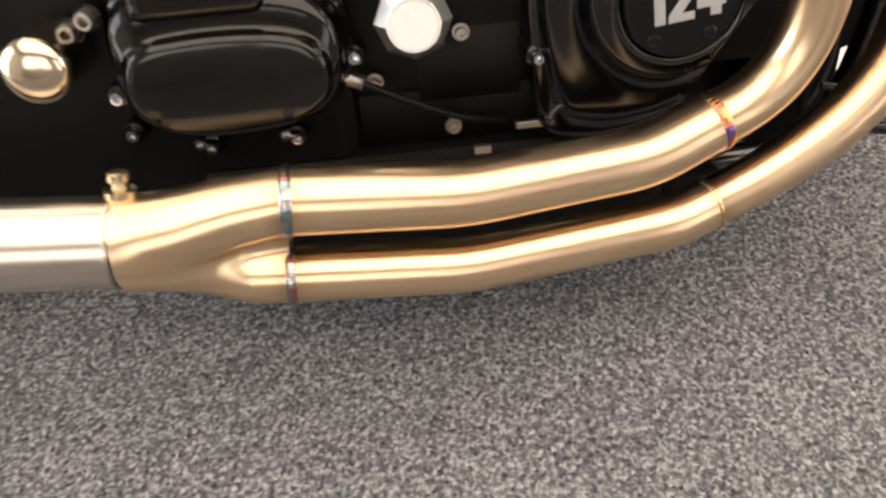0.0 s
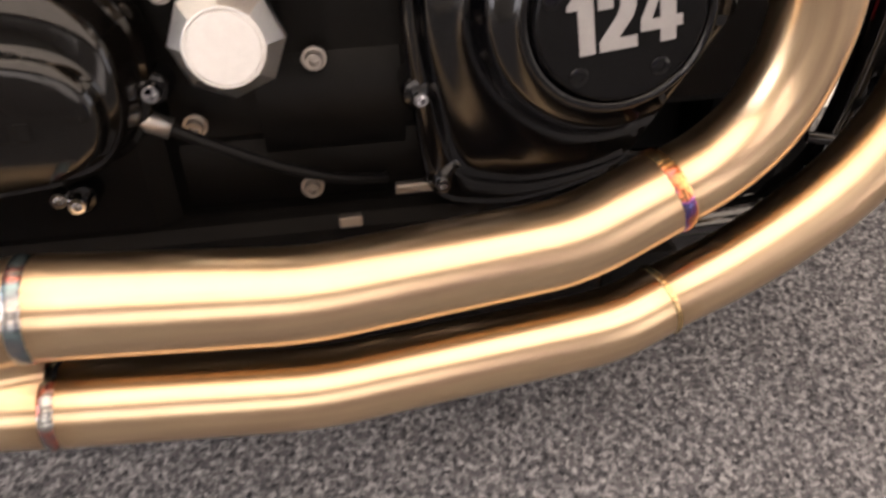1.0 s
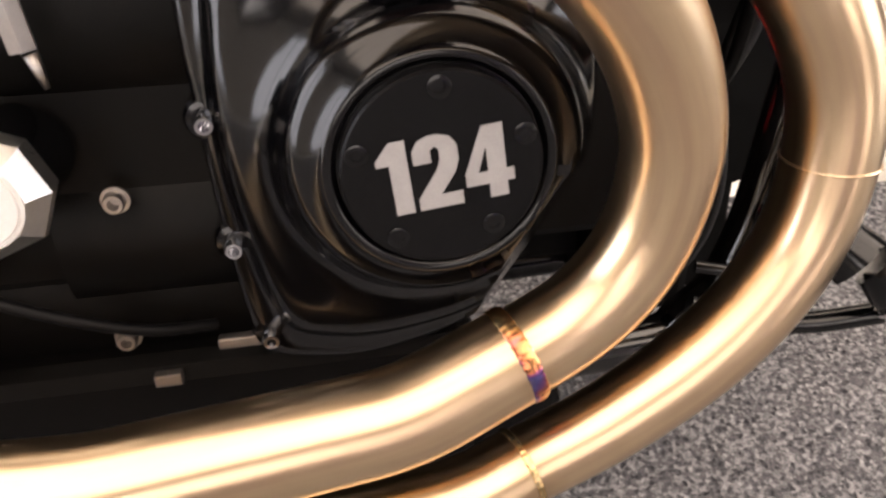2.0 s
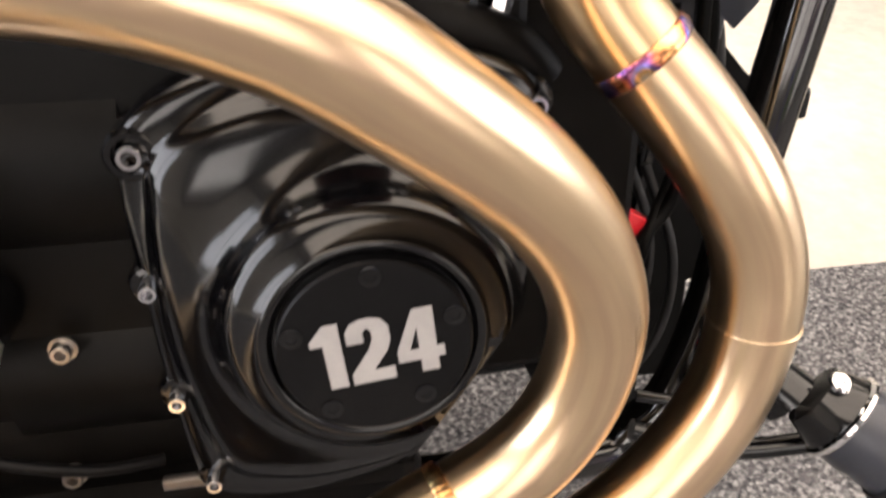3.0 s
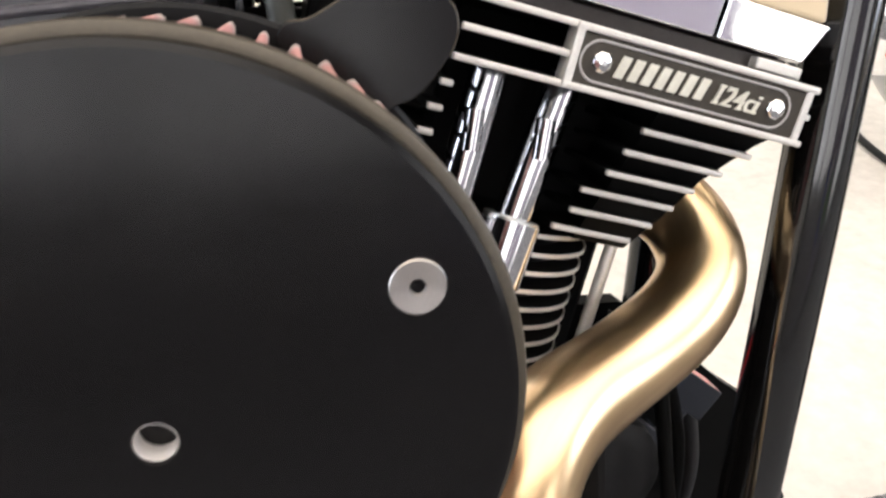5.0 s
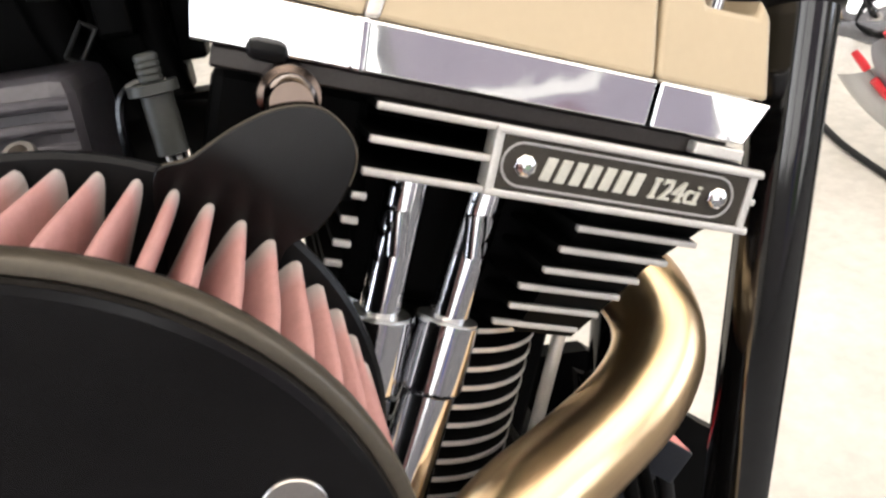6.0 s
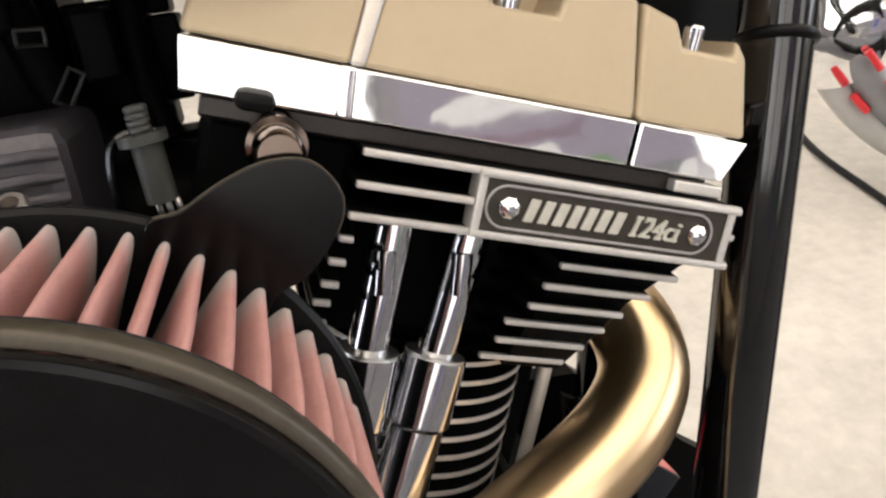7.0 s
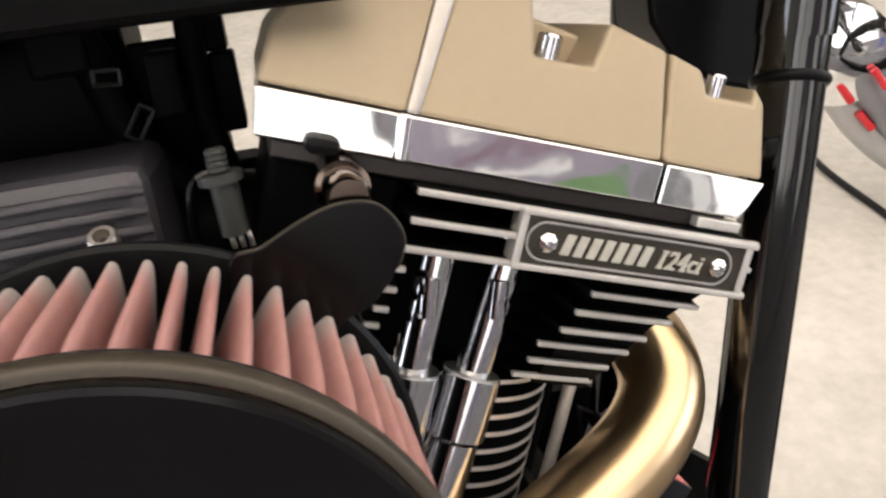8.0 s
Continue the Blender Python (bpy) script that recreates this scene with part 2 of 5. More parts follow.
WELD = weld_material("rainbow_heat_weld", [(0.30, (0.75, 0.58, 0.30)), (0.40, (0.72, 0.36, 0.14)), (0.47, (0.62, 0.20, 0.10)), (0.51, (0.30, 0.10, 0.28)), (0.55, (0.14, 0.15, 0.42)), (0.60, (0.66, 0.36, 0.12)), (0.72, (0.75, 0.68, 0.55))])
WELD_GREY = weld_material("grey_teal_weld", [(0.30, (0.50, 0.47, 0.44)), (0.42, (0.22, 0.24, 0.26)), (0.50, (0.24, 0.34, 0.36)), (0.57, (0.50, 0.16, 0.12)), (0.62, (0.40, 0.38, 0.36)), (0.72, (0.55, 0.60, 0.58))])
WELD_STRAW = weld_material("straw_weld", [(0.30, (0.60, 0.42, 0.20)), (0.50, (0.78, 0.58, 0.30)), (0.72, (0.55, 0.36, 0.20))])


def carpet_material():
    m = bpy.data.materials.new("grey_loop_carpet")
    m.use_nodes = True
    n, l = m.node_tree.nodes, m.node_tree.links
    b = n["Principled BSDF"]
    b.inputs["Roughness"].default_value = 0.95
    b.inputs["Specular IOR Level"].default_value = 0.1
    tc = n.new("ShaderNodeTexCoord")
    a, c, d = n.new("ShaderNodeTexNoise"), n.new("ShaderNodeTexVoronoi"), n.new("ShaderNodeTexNoise")
    a.inputs["Scale"].default_value, a.inputs["Detail"].default_value = 200, 3
    c.inputs["Scale"].default_value = 260
    d.inputs["Scale"].default_value = 9
    for x in (a, c, d):
        l.new(tc.outputs["Object"], x.inputs["Vector"])
    ra = n.new("ShaderNodeValToRGB")
    e = ra.color_ramp.elements
    e[0].position, e[0].color = 0.28, (0.040, 0.041, 0.046, 1)
    e[1].position, e[1].color = 0.74, (0.46, 0.46, 0.47, 1)
    x = e.new(0.5)
    x.color = (0.160, 0.160, 0.170, 1)
    mixer = n.new("ShaderNodeMath")
    mixer.operation = "MULTIPLY_ADD"
    mixer.inputs[1].default_value = 0.35
    l.new(c.outputs["Color"], mixer.inputs[0])
    sc = n.new("ShaderNodeMath")
    sc.operation = "MULTIPLY_ADD"
    sc.inputs[1].default_value, sc.inputs[2].default_value = 0.75, -0.05
    l.new(a.outputs["Fac"], sc.inputs[0])
    l.new(sc.outputs[0], mixer.inputs[2])
    l.new(mixer.outputs[0], ra.inputs[0])
    tint = n.new("ShaderNodeMixRGB")
    tint.blend_type = "MULTIPLY"
    tint.inputs[0].default_value = 0.35
    l.new(ra.outputs[0], tint.inputs[1])
    l.new(d.outputs["Fac"], tint.inputs[2])
    l.new(tint.outputs[0], b.inputs["Base Color"])
    bp = n.new("ShaderNodeBump")
    bp.inputs["Strength"].default_value, bp.inputs["Distance"].default_value = 0.9, 0.003
    l.new(mixer.outputs[0], bp.inputs["Height"])
    l.new(bp.outputs[0], b.inputs["Normal"])
    return m


CARPET = carpet_material()


# ---- mesh helpers ----
def finish(bm, name, material, smooth=True, sharp=35, crisp=True):
    bmesh.ops.recalc_face_normals(bm, faces=bm.faces)
    me = bpy.data.meshes.new(name)
    if smooth:
        for f in bm.faces:
            f.smooth = len(f.verts) <= 4
        for ed in bm.edges:
            if len(ed.link_faces) == 2:
                turn = ed.calc_face_angle(0)
                big, little = sorted((f.calc_area() for f in ed.link_faces), reverse=True)
                if turn > radians(sharp) or (crisp and turn > radians(8) and big > 6 * little):
                    ed.smooth = False
    bm.to_mesh(me)
    bm.free()
    me.materials.append(material)
    return me


def part(name, bm, material, parent, label="", smooth=True, sharp=35, crisp=True):
    ob = new(name, finish(bm, name, material, smooth, sharp, crisp))
    ob.parent = parent
    if label:
        tagged(ob, label)
    return ob


def thing(name, label, category, m=None, group=""):
    ob = new(name)
    ob.empty_display_size = 0.05
    if m is not None:
        ob.matrix_world = m
    return tagged(ob, label, category, group)


def box(bm, lo, hi, bevel=0.0, m=None, seg=2):
    r = bmesh.ops.create_cube(bm, size=1.0)["verts"]
    for v in r:
        v.co = Vector([lo[i] + (v.co[i] + 0.5) * (hi[i] - lo[i]) for i in range(3)])
    if bevel:
        es = list({e for v in r for e in v.link_edges})
        out = bmesh.ops.bevel(bm, geom=es, offset=bevel, segments=seg, affect="EDGES", profile=0.5)
        r = list({v for f in out["faces"] for v in f.verts} | {v for v in r if v.is_valid})
    if m is not None:
        bmesh.ops.transform(bm, matrix=m, verts=[v for v in r if v.is_valid])
    return bm


def lathe(bm, profile, start, axis, seg=32, close=True):
    """A turned body: profile of (distance along the axis, radius) from start."""
    axis = Vector(axis).normalized()
    q = axis.to_track_quat("Z", "Y").to_matrix()
    rings = []
    for d, r in profile:
        rings.append([bm.verts.new(Vector(start) + q @ Vector((r * math.cos(2 * math.pi * k / seg), r * math.sin(2 * math.pi * k / seg), d))) for k in range(seg)])
    for a, b in zip(rings, rings[1:]):
        for k in range(seg):
            bm.faces.new((a[k], a[(k + 1) % seg], b[(k + 1) % seg], b[k]))
    if close:
        bm.faces.new(list(reversed(rings[0])))
        bm.faces.new(rings[-1])
    return bm


def spline(points, step=0.006):
    """A smooth line through the points, sampled finely."""
    p = [Vector(x) for x in points]
    p = [2 * p[0] - p[1], *p, 2 * p[-1] - p[-2]]
    out = []
    for i in range(1, len(p) - 2):
        n = max(2, int((p[i + 1] - p[i]).length / step))
        for k in range(n):
            t = k / n
            a, b, c, d = p[i - 1], p[i], p[i + 1], p[i + 2]
            out.append(0.5 * (2 * b + (c - a) * t + (2 * a - 5 * b + 4 * c - d) * t * t + (3 * b - a - 3 * c + d) * t ** 3))
    out.append(p[-2])
    for _ in range(3):
        out = [out[0]] + [(out[i - 1] + 2 * out[i] + out[i + 1]) / 4 for i in range(1, len(out) - 1)] + [out[-1]]
    return out


def bent(points, radius=0.03, n=7):
    """A line of straight lengths with short round bends at its inner points."""
    p = [Vector(x) for x in points]
    out = [p[0]]
    for a, b, c in zip(p, p[1:], p[2:]):
        d = min(radius, (a - b).length * 0.48, (c - b).length * 0.48)
        s, e = b + (a - b).normalized() * d, b + (c - b).normalized() * d
        for k in range(n + 1):
            t = k / n
            out.append(s * (1 - t) ** 2 + b * 2 * t * (1 - t) + e * t * t)
    out.append(p[-1])
    fine = []
    for q, r in zip(out, out[1:]):
        m = max(1, int((r - q).length / 0.012))
        fine += [q.lerp(r, k / m) for k in range(m)]
    return fine + [out[-1]]


def sweep(bm, line, radius, seg=28, close=True, ripple=0.0):
    """A tube along a line; radius: a number, or a function of 0..1 along it."""
    n = len(line)
    tan = [(line[min(i + 1, n - 1)] - line[max(i - 1, 0)]).normalized() for i in range(n)]
    side = tan[0].orthogonal().normalized()
    rings = []
    for i in range(n):
        side = (side - tan[i] * side.dot(tan[i])).normalized()
        up = tan[i].cross(side)
        r = radius(i / (n - 1)) if callable(radius) else radius
        rings.append([bm.verts.new(line[i] + (side * math.cos(2 * math.pi * k / seg) + up * math.sin(2 * math.pi * k / seg)) * (r + ripple * random.uniform(-1, 1))) for k in range(seg)])
    uv = bm.loops.layers.uv.verify()
    run = 0.0
    for i, (a, b) in enumerate(zip(rings, rings[1:])):
        step = (line[i + 1] - line[i]).length
        for k in range(seg):
            f = bm.faces.new((a[k], a[(k + 1) % seg], b[(k + 1) % seg], b[k]))
            for loop, at in zip(f.loops, ((k / seg, run), ((k + 1) / seg, run), ((k + 1) / seg, run + step), (k / seg, run + step))):
                loop[uv].uv = at
        run += step
    if close:
        bm.faces.new(list(reversed(rings[0])))
        bm.faces.new(rings[-1])
    return bm


def weld_bead(bm, centre, axis, radius, ripples=46, width=0.0032):
    """A ring of small overlapping ripples round a joint."""
    axis = Vector(axis).normalized()
    s = axis.orthogonal().normalized()
    u = axis.cross(s)
    seg, cs = ripples * 4, 8
    rings = []
    for k in range(seg):
        a = 2 * math.pi * k / seg
        out = s * math.cos(a) + u * math.sin(a)
        wob = 0.00016 * abs(math.sin(a * ripples / 2)) + random.uniform(-0.00005, 0.00005)
        shift = random.uniform(-0.00015, 0.00015)
        rings.append([bm.verts.new(Vector(centre) + out * (radius + (0.0012 + wob) * math.cos(2 * math.pi * j / cs)) + axis * (width * math.sin(2 * math.pi * j / cs) * (0.85 + wob * 400) + shift)) for j in range(cs)])
    for k in range(seg):
        a, b = rings[k], rings[(k + 1) % seg]
        for j in range(cs):
            bm.faces.new((a[j], b[j], b[(j + 1) % cs], a[(j + 1) % cs]))
    return bm


def socket_bolt(bm, at, axis, r=0.0045, h=0.005, washer=0.0, seg=18):
    """A cap screw with a hexagon socket: rounded head, hollow in its end."""
    axis = Vector(axis).normalized()
    prof = [(0, r * 1.0)]
    if washer:
        prof = [(0, washer), (0.0012, washer), (0.0012, r)]
    prof += [(h * 0.85, r), (h, r * 0.86), (h, r * 0.56), (h * 0.05, r * 0.52)]
    return lathe(bm, prof, at, axis, seg)


def extrude_outline(bm, pts, y0, y1, bevel=0.0):
    """A plate with an outline of (x, z), from y0 (front) to y1 (back)."""
    f = bm.faces.new([bm.verts.new((x, y0, z)) for x, z in pts])
    r = bmesh.ops.extrude_face_region(bm, geom=[f])
    vs = [v for v in r["geom"] if isinstance(v, bmesh.types.BMVert)]
    bmesh.ops.translate(bm, verts=vs, vec=(0, y1 - y0, 0))
    if bevel:
        front = [e for e in bm.edges if all(abs(v.co.y - y0) < 1e-6 for v in e.verts)]
        bmesh.ops.bevel(bm, geom=front, offset=bevel, segments=3, affect="EDGES", profile=0.5)
    return bm


def smooth_loop(pts, n=6):
    """A closed outline rounded through its points."""
    out, k = [], len(pts)
    for i in range(k):
        a, b, c, d = (Vector(pts[(i + j - 1) % k]) for j in range(4))
        for s in range(n):
            t = s / n
            v = 0.5 * (2 * b + (c - a) * t + (2 * a - 5 * b + 4 * c - d) * t * t + (3 * b - a - 3 * c + d) * t ** 3)
            out.append((v.x, v.y))
    return out


def slab_lettering(name, words, lo, hi, m, material, parent, depth=0.0006, bold=0.0, slant=0.25):
    """Raised words with slab serifs that fill the rectangle lo..hi of m's plane."""
    cu = bpy.data.curves.new(name, "FONT")
    cu.body, cu.size = words, 1.0
    tmp = bpy.data.objects.new(name, cu)
    scene.collection.objects.link(tmp)
    me = bpy.data.meshes.new_from_object(tmp.evaluated_get(bpy.context.evaluated_depsgraph_get()))
    bpy.data.objects.remove(tmp)
    bm = bmesh.new()
    bm.from_mesh(me)
    for v in bm.verts:
        v.co.z = 0
    top = max(v.co.y for v in bm.verts)
    seen, islands = set(), []
    for v in bm.verts:
        if v in seen:
            continue
        group, todo = [], [v]
        seen.add(v)
        while todo:
            q = todo.pop()
            group.append(q)
            for e in q.link_edges:
                o = e.other_vert(q)
                if o not in seen:
                    seen.add(o)
                    todo.append(o)
        islands.append(group)
    feet = []
    for group in islands:
        for level, inward in ((0.0, 1), (top, -1)):
            xs = sorted(v.co.x for v in group if abs(v.co.y - level) < 0.035)
            runs = []
            for x in xs:
                if runs and x - runs[-1][1] < 0.17:
                    runs[-1][1] = x
                else:
                    runs.append([x, x])
            for x0, x1 in runs:
                if 0.05 < x1 - x0 < 0.22:
                    feet.append((x0 - 0.055, x1 + 0.055, level - 0.01 * inward, level + 0.085 * inward))
    base = list(bm.faces)
    for k in (1, 2):
        copy = bmesh.ops.duplicate(bm, geom=base)["geom"]
        for v in copy:
            if isinstance(v, bmesh.types.BMVert):
                v.co.x += bold * k / 2
                v.co.z += 0.00004 * k
    for x0, x1, y0, y1 in feet:
        x1 += bold
        bm.faces.new([bm.verts.new((x, y, 0.00015)) for x, y in ((x0, min(y0, y1)), (x1, min(y0, y1)), (x1, max(y0, y1)), (x0, max(y0, y1)))])
    x0, x1 = min(v.co.x for v in bm.verts), max(v.co.x for v in bm.verts)
    y0, y1 = min(v.co.y for v in bm.verts), max(v.co.y for v in bm.verts)
    for v in bm.verts:
        h = (v.co.y - y0) / (y1 - y0)
        v.co.y = lo[1] + h * (hi[1] - lo[1])
        v.co.x = lo[0] + (v.co.x - x0) / (x1 - x0) * (hi[0] - lo[0]) + slant * (v.co.y - (lo[1] + hi[1]) / 2)
    r = bmesh.ops.extrude_face_region(bm, geom=list(bm.faces))
    bmesh.ops.translate(bm, verts=[v for v in r["geom"] if isinstance(v, bmesh.types.BMVert)], vec=(0, 0, depth))
    bmesh.ops.transform(bm, matrix=m, verts=bm.verts)
    return part(name, bm, material, parent, smooth=False)
# ---- the room ----
def slab(name, lo, hi, material, label, category):
    bm = box(bmesh.new(), lo, hi)
    ob = new(name, finish(bm, name, material, False))
    return tagged(ob, label, category, kind="structure")


slab("floor", (-3.15, -4.15, -0.15), (6.15, 7.15, -0.012), CONCRETE, "pale polished concrete showroom floor", "floor")
slab("ceiling", (-3, -4, 3.2), (6, 7, 3.35), CEILPAINT, "mid-grey showroom ceiling", "ceiling")
slab("wall_north", (-3.15, 7, -0.15), (6, 7.15, 3.35), WALLPAINT, "off-white painted showroom wall", "wall")
for name, x0, x1, z0, z1 in (("wall_south_sill", -3.0, 6.0, -0.15, 0.06), ("wall_south_head", -3.0, 6.0, 2.75, 3.35), ("wall_south_end", -3.0, -2.6, 0.06, 2.75), ("wall_south_low", -2.6, -0.9, 0.06, 0.9), ("wall_south_breast", -0.9, 0.80, 0.06, 0.8), ("wall_south_pier", 0.80, 2.7, 0.06, 2.75), ("wall_south", 4.4, 6.0, 0.06, 2.75)):
    slab(name, (x0, -4.15, z0), (x1, -4.0, z1), SOUTHPAINT, "wall beside the shop windows, coloured dark for a dim room", "wall")
slab("wall_west_sill", (-3.15, -1.6, -0.15), (-3, 0.6, 0.06), WALLPAINT, "off-white painted wall under the shop window", "wall")
slab("wall_west_head", (-3.15, -1.6, 2.75), (-3, 0.6, 3.35), WALLPAINT, "off-white painted wall over the shop window", "wall")
slab("wall_west", (-3.15, 0.6, -0.15), (-3, 7.15, 3.35), WALLPAINT, "off-white painted showroom wall", "wall")
slab("wall_west_end", (-3.15, -4.15, -0.15), (-3, -1.6, 3.35), WALLPAINT, "off-white painted showroom wall", "wall")
slab("backdrop", (-4.3, -5.4, -0.5), (-4.25, 6, 5), DAYWEST, "bright overcast daylight outside the window", "backdrop")
slab("backdrop_south", (-4.2, -5.45, -0.5), (6.5, -5.4, 5), DAYLIGHT, "bright overcast daylight outside the shop front", "backdrop")


def shop_window():
    t = thing("window_1", "tall shop window with slim grey frame", "window", pose(-3.08, 0, 0))
    t["kind"] = "structure"
    for y in (-1.57, -0.5, 0.57):
        part("mullion", box(bmesh.new(), (-0.03, y - 0.03, 0.06), (0.03, y + 0.03, 2.75), 0.004), GREYPAINT, t)
    for z in (0.09, 2.72):
        part("rail", box(bmesh.new(), (-0.03, -1.6, z - 0.03), (0.03, 0.6, z + 0.03), 0.004), GREYPAINT, t)


shop_window()


def front_window(name, x0, x1, z0=0.06):
    t = thing(name, "tall shop front window with slim grey frame", "window", pose(0, -4.08, 0))
    t["kind"] = "structure"
    n = max(1, round((x1 - x0) / 1.7))
    for k in range(n + 1):
        x = x0 + 0.03 + (x1 - x0 - 0.06) * k / n
        part("mullion", box(bmesh.new(), (x - 0.03, -0.03, z0), (x + 0.03, 0.03, 2.75), 0.004), GREYPAINT, t)
    for z in (z0 + 0.03, 2.72):
        part("rail", box(bmesh.new(), (x0, -0.03, z - 0.03), (x1, 0.03, z + 0.03), 0.004), GREYPAINT, t)


front_window("window_2", -0.9, 0.80, 0.8)
front_window("window_5", -2.6, -0.9, 0.9)
front_window("window_3", 2.7, 4.4)


# Unseen board, added so the rocker chrome has colours to reflect.
def reflection_board():
    t = thing("reflection_board", "added unseen board in violet grey, blue and green for chrome reflections", "poster", pose(1.68, -3.998, 0.05))
    part("print", box(bmesh.new(), (-0.85, 0, 0), (1.00, 0.006, 1.75), 0.002), BOARDGREY, t)
    for name, x0, x1, z0, z1, m in (("blue_patch", -0.83, -0.63, 0.30, 0.75, BOARDBLUE), ("pale_band", -0.62, 0.35, 0.92, 1.02, PAPER), ("pale_band", -0.45, 0.10, 0.60, 0.66, PAPER), ("plum_band", -0.62, 0.30, 0.72, 0.82, BOARDPLUM), ("green_patch", -0.05, 0.50, 0.22, 0.52, BOARDGREEN), ("green_patch", -0.30, -0.05, 0.30, 0.48, BOARDGREEN), ("dark_patch", 0.56, 0.80, 0.05, 0.48, GREYPAINT), ("pale_patch", 0.80, 0.97, 0.12, 0.42, PAPER)):
        part(name, box(bmesh.new(), (x0, 0.006, z0), (x1, 0.009, z1), 0.001), m, t)


reflection_board()
for name, y0, y1, z0, z1 in (("wall_east_sill", -4.15, 7.15, -0.15, 0.25), ("wall_east_head", -4.15, 7.15, 2.75, 3.35), ("wall_east_end", -4.15, -2.8, 0.25, 2.75), ("wall_east", 2.6, 7.15, 0.25, 2.75)):
    slab(name, (6.0, y0, z0), (6.15, y1, z1), WALLPAINT, "off-white painted wall beside the shop windows", "wall")
slab("backdrop_east", (7.4, -5.4, -0.5), (7.45, 6, 5), DAYWEST, "bright overcast daylight outside the shop front", "backdrop")


def side_window():
    t = thing("window_4", "wide shop window with slim grey frame", "window", pose(6.08, 0, 0))
    t["kind"] = "structure"
    for y in (-2.77, -1.0, 0.8, 2.57):
        part("mullion", box(bmesh.new(), (-0.03, y - 0.03, 0.25), (0.03, y + 0.03, 2.75), 0.004), GREYPAINT, t)
    for z in (0.28, 2.72):
        part("rail", box(bmesh.new(), (-0.03, -2.8, z - 0.03), (0.03, 2.6, z + 0.03), 0.004), GREYPAINT, t)


side_window()


def carpet():
    bm = bmesh.new()
    edge = [(-2.4, -3.96), (5.0, -3.96), (5.0, 0.372), (-2.4, 0.372)]
    f = bm.faces.new([bm.verts.new((x, y, -0.012)) for x, y in edge])
    r = bmesh.ops.extrude_face_region(bm, geom=[f])
    bmesh.ops.translate(bm, verts=[v for v in r["geom"] if isinstance(v, bmesh.types.BMVert)], vec=(0, 0, 0.012))
    rim = [e for e in bm.edges if all(abs(v.co.z) < 1e-6 for v in e.verts)]
    bmesh.ops.bevel(bm, geom=rim, offset=0.004, segments=2, affect="EDGES", profile=0.5)
    ob = new("carpet", finish(bm, "carpet", CARPET))
    tagged(ob, "grey flecked loop-pile carpet laid over concrete", "carpet", kind="structure")


carpet()


def ceiling_light(x, y, w, d):
    t = thing("ceiling_light", "white rectangular ceiling light, switched on", "ceiling light", pose(x, y, 3.2), "ceiling lights")
    bm = bmesh.new()
    for lo, hi in (((-w / 2 - 0.008, -d / 2 - 0.008, -0.034), (w / 2 + 0.008, -d / 2, 0)), ((-w / 2 - 0.008, d / 2, -0.034), (w / 2 + 0.008, d / 2 + 0.008, 0)), ((-w / 2 - 0.008, -d / 2, -0.034), (-w / 2, d / 2, 0)), ((w / 2, -d / 2, -0.034), (w / 2 + 0.008, d / 2, 0))):
        box(bm, lo, hi, 0.003)
    part("frame", bm, CEILPAINT, t)
    part("diffuser", box(bmesh.new(), (-w / 2, -d / 2, -0.03), (w / 2, d / 2, -0.01)), LAMP, t, smooth=False)


for lx in (-1.25, 0.60, 2.45, 4.30):
    for ly in (-2.45, -1.40, -0.35, 0.70, 2.2, 3.25):
        ceiling_light(lx, ly, 1.83, 1.03)

# ---- the motorcycle ----
bike = thing("motorcycle", "custom black and bronze V-twin motorcycle leaning on its stand", "motorcycle", BIKE)
RIGHT = (0, -1, 0)

# exhaust
REAR_LOW = [(-0.156, 0.3775, 0.2810), (-0.027, 0.385, 0.2665), (0.113, 0.398, 0.2740), (0.165, 0.409, 0.2925)]
REAR_UP = [(0.165, 0.409, 0.2925), (0.190, 0.414, 0.302), (0.214, 0.417, 0.321), (0.2285, 0.418, 0.347), (0.233, 0.414, 0.383), (0.227, 0.409, 0.409), (0.212, 0.400, 0.439), (0.183, 0.385, 0.473), (0.143, 0.371, 0.506), (0.115, 0.366, 0.526), (0.081, 0.370, 0.539), (0.046, 0.382, 0.545), (0.0, 0.403, 0.546), (-0.05, 0.445, 0.552), (-0.08, 0.49, 0.57), (-0.09, 0.54, 0.60)]
FRONT_LOW = [(-0.164, 0.386, 0.2140), (-0.029, 0.389, 0.2010), (0.138, 0.402, 0.2112), (0.170, 0.411, 0.2190)]
FRONT_MID = [(0.170, 0.411, 0.2190), (0.217, 0.414, 0.240), (0.263, 0.418, 0.269), (0.294, 0.423, 0.298), (0.315, 0.429, 0.330), (0.322, 0.432, 0.374), (0.316, 0.434, 0.410), (0.297, 0.433, 0.443), (0.277, 0.439, 0.470), (0.255, 0.447, 0.4955)]
FRONT_UP = [(0.255, 0.447, 0.4955), (0.236, 0.453, 0.519), (0.228, 0.457, 0.544), (0.238, 0.468, 0.563), (0.259, 0.485, 0.571), (0.293, 0.505, 0.574), (0.332, 0.525, 0.584), (0.355, 0.548, 0.597), (0.356, 0.572, 0.616), (0.337, 0.592, 0.634), (0.312, 0.605, 0.650)]

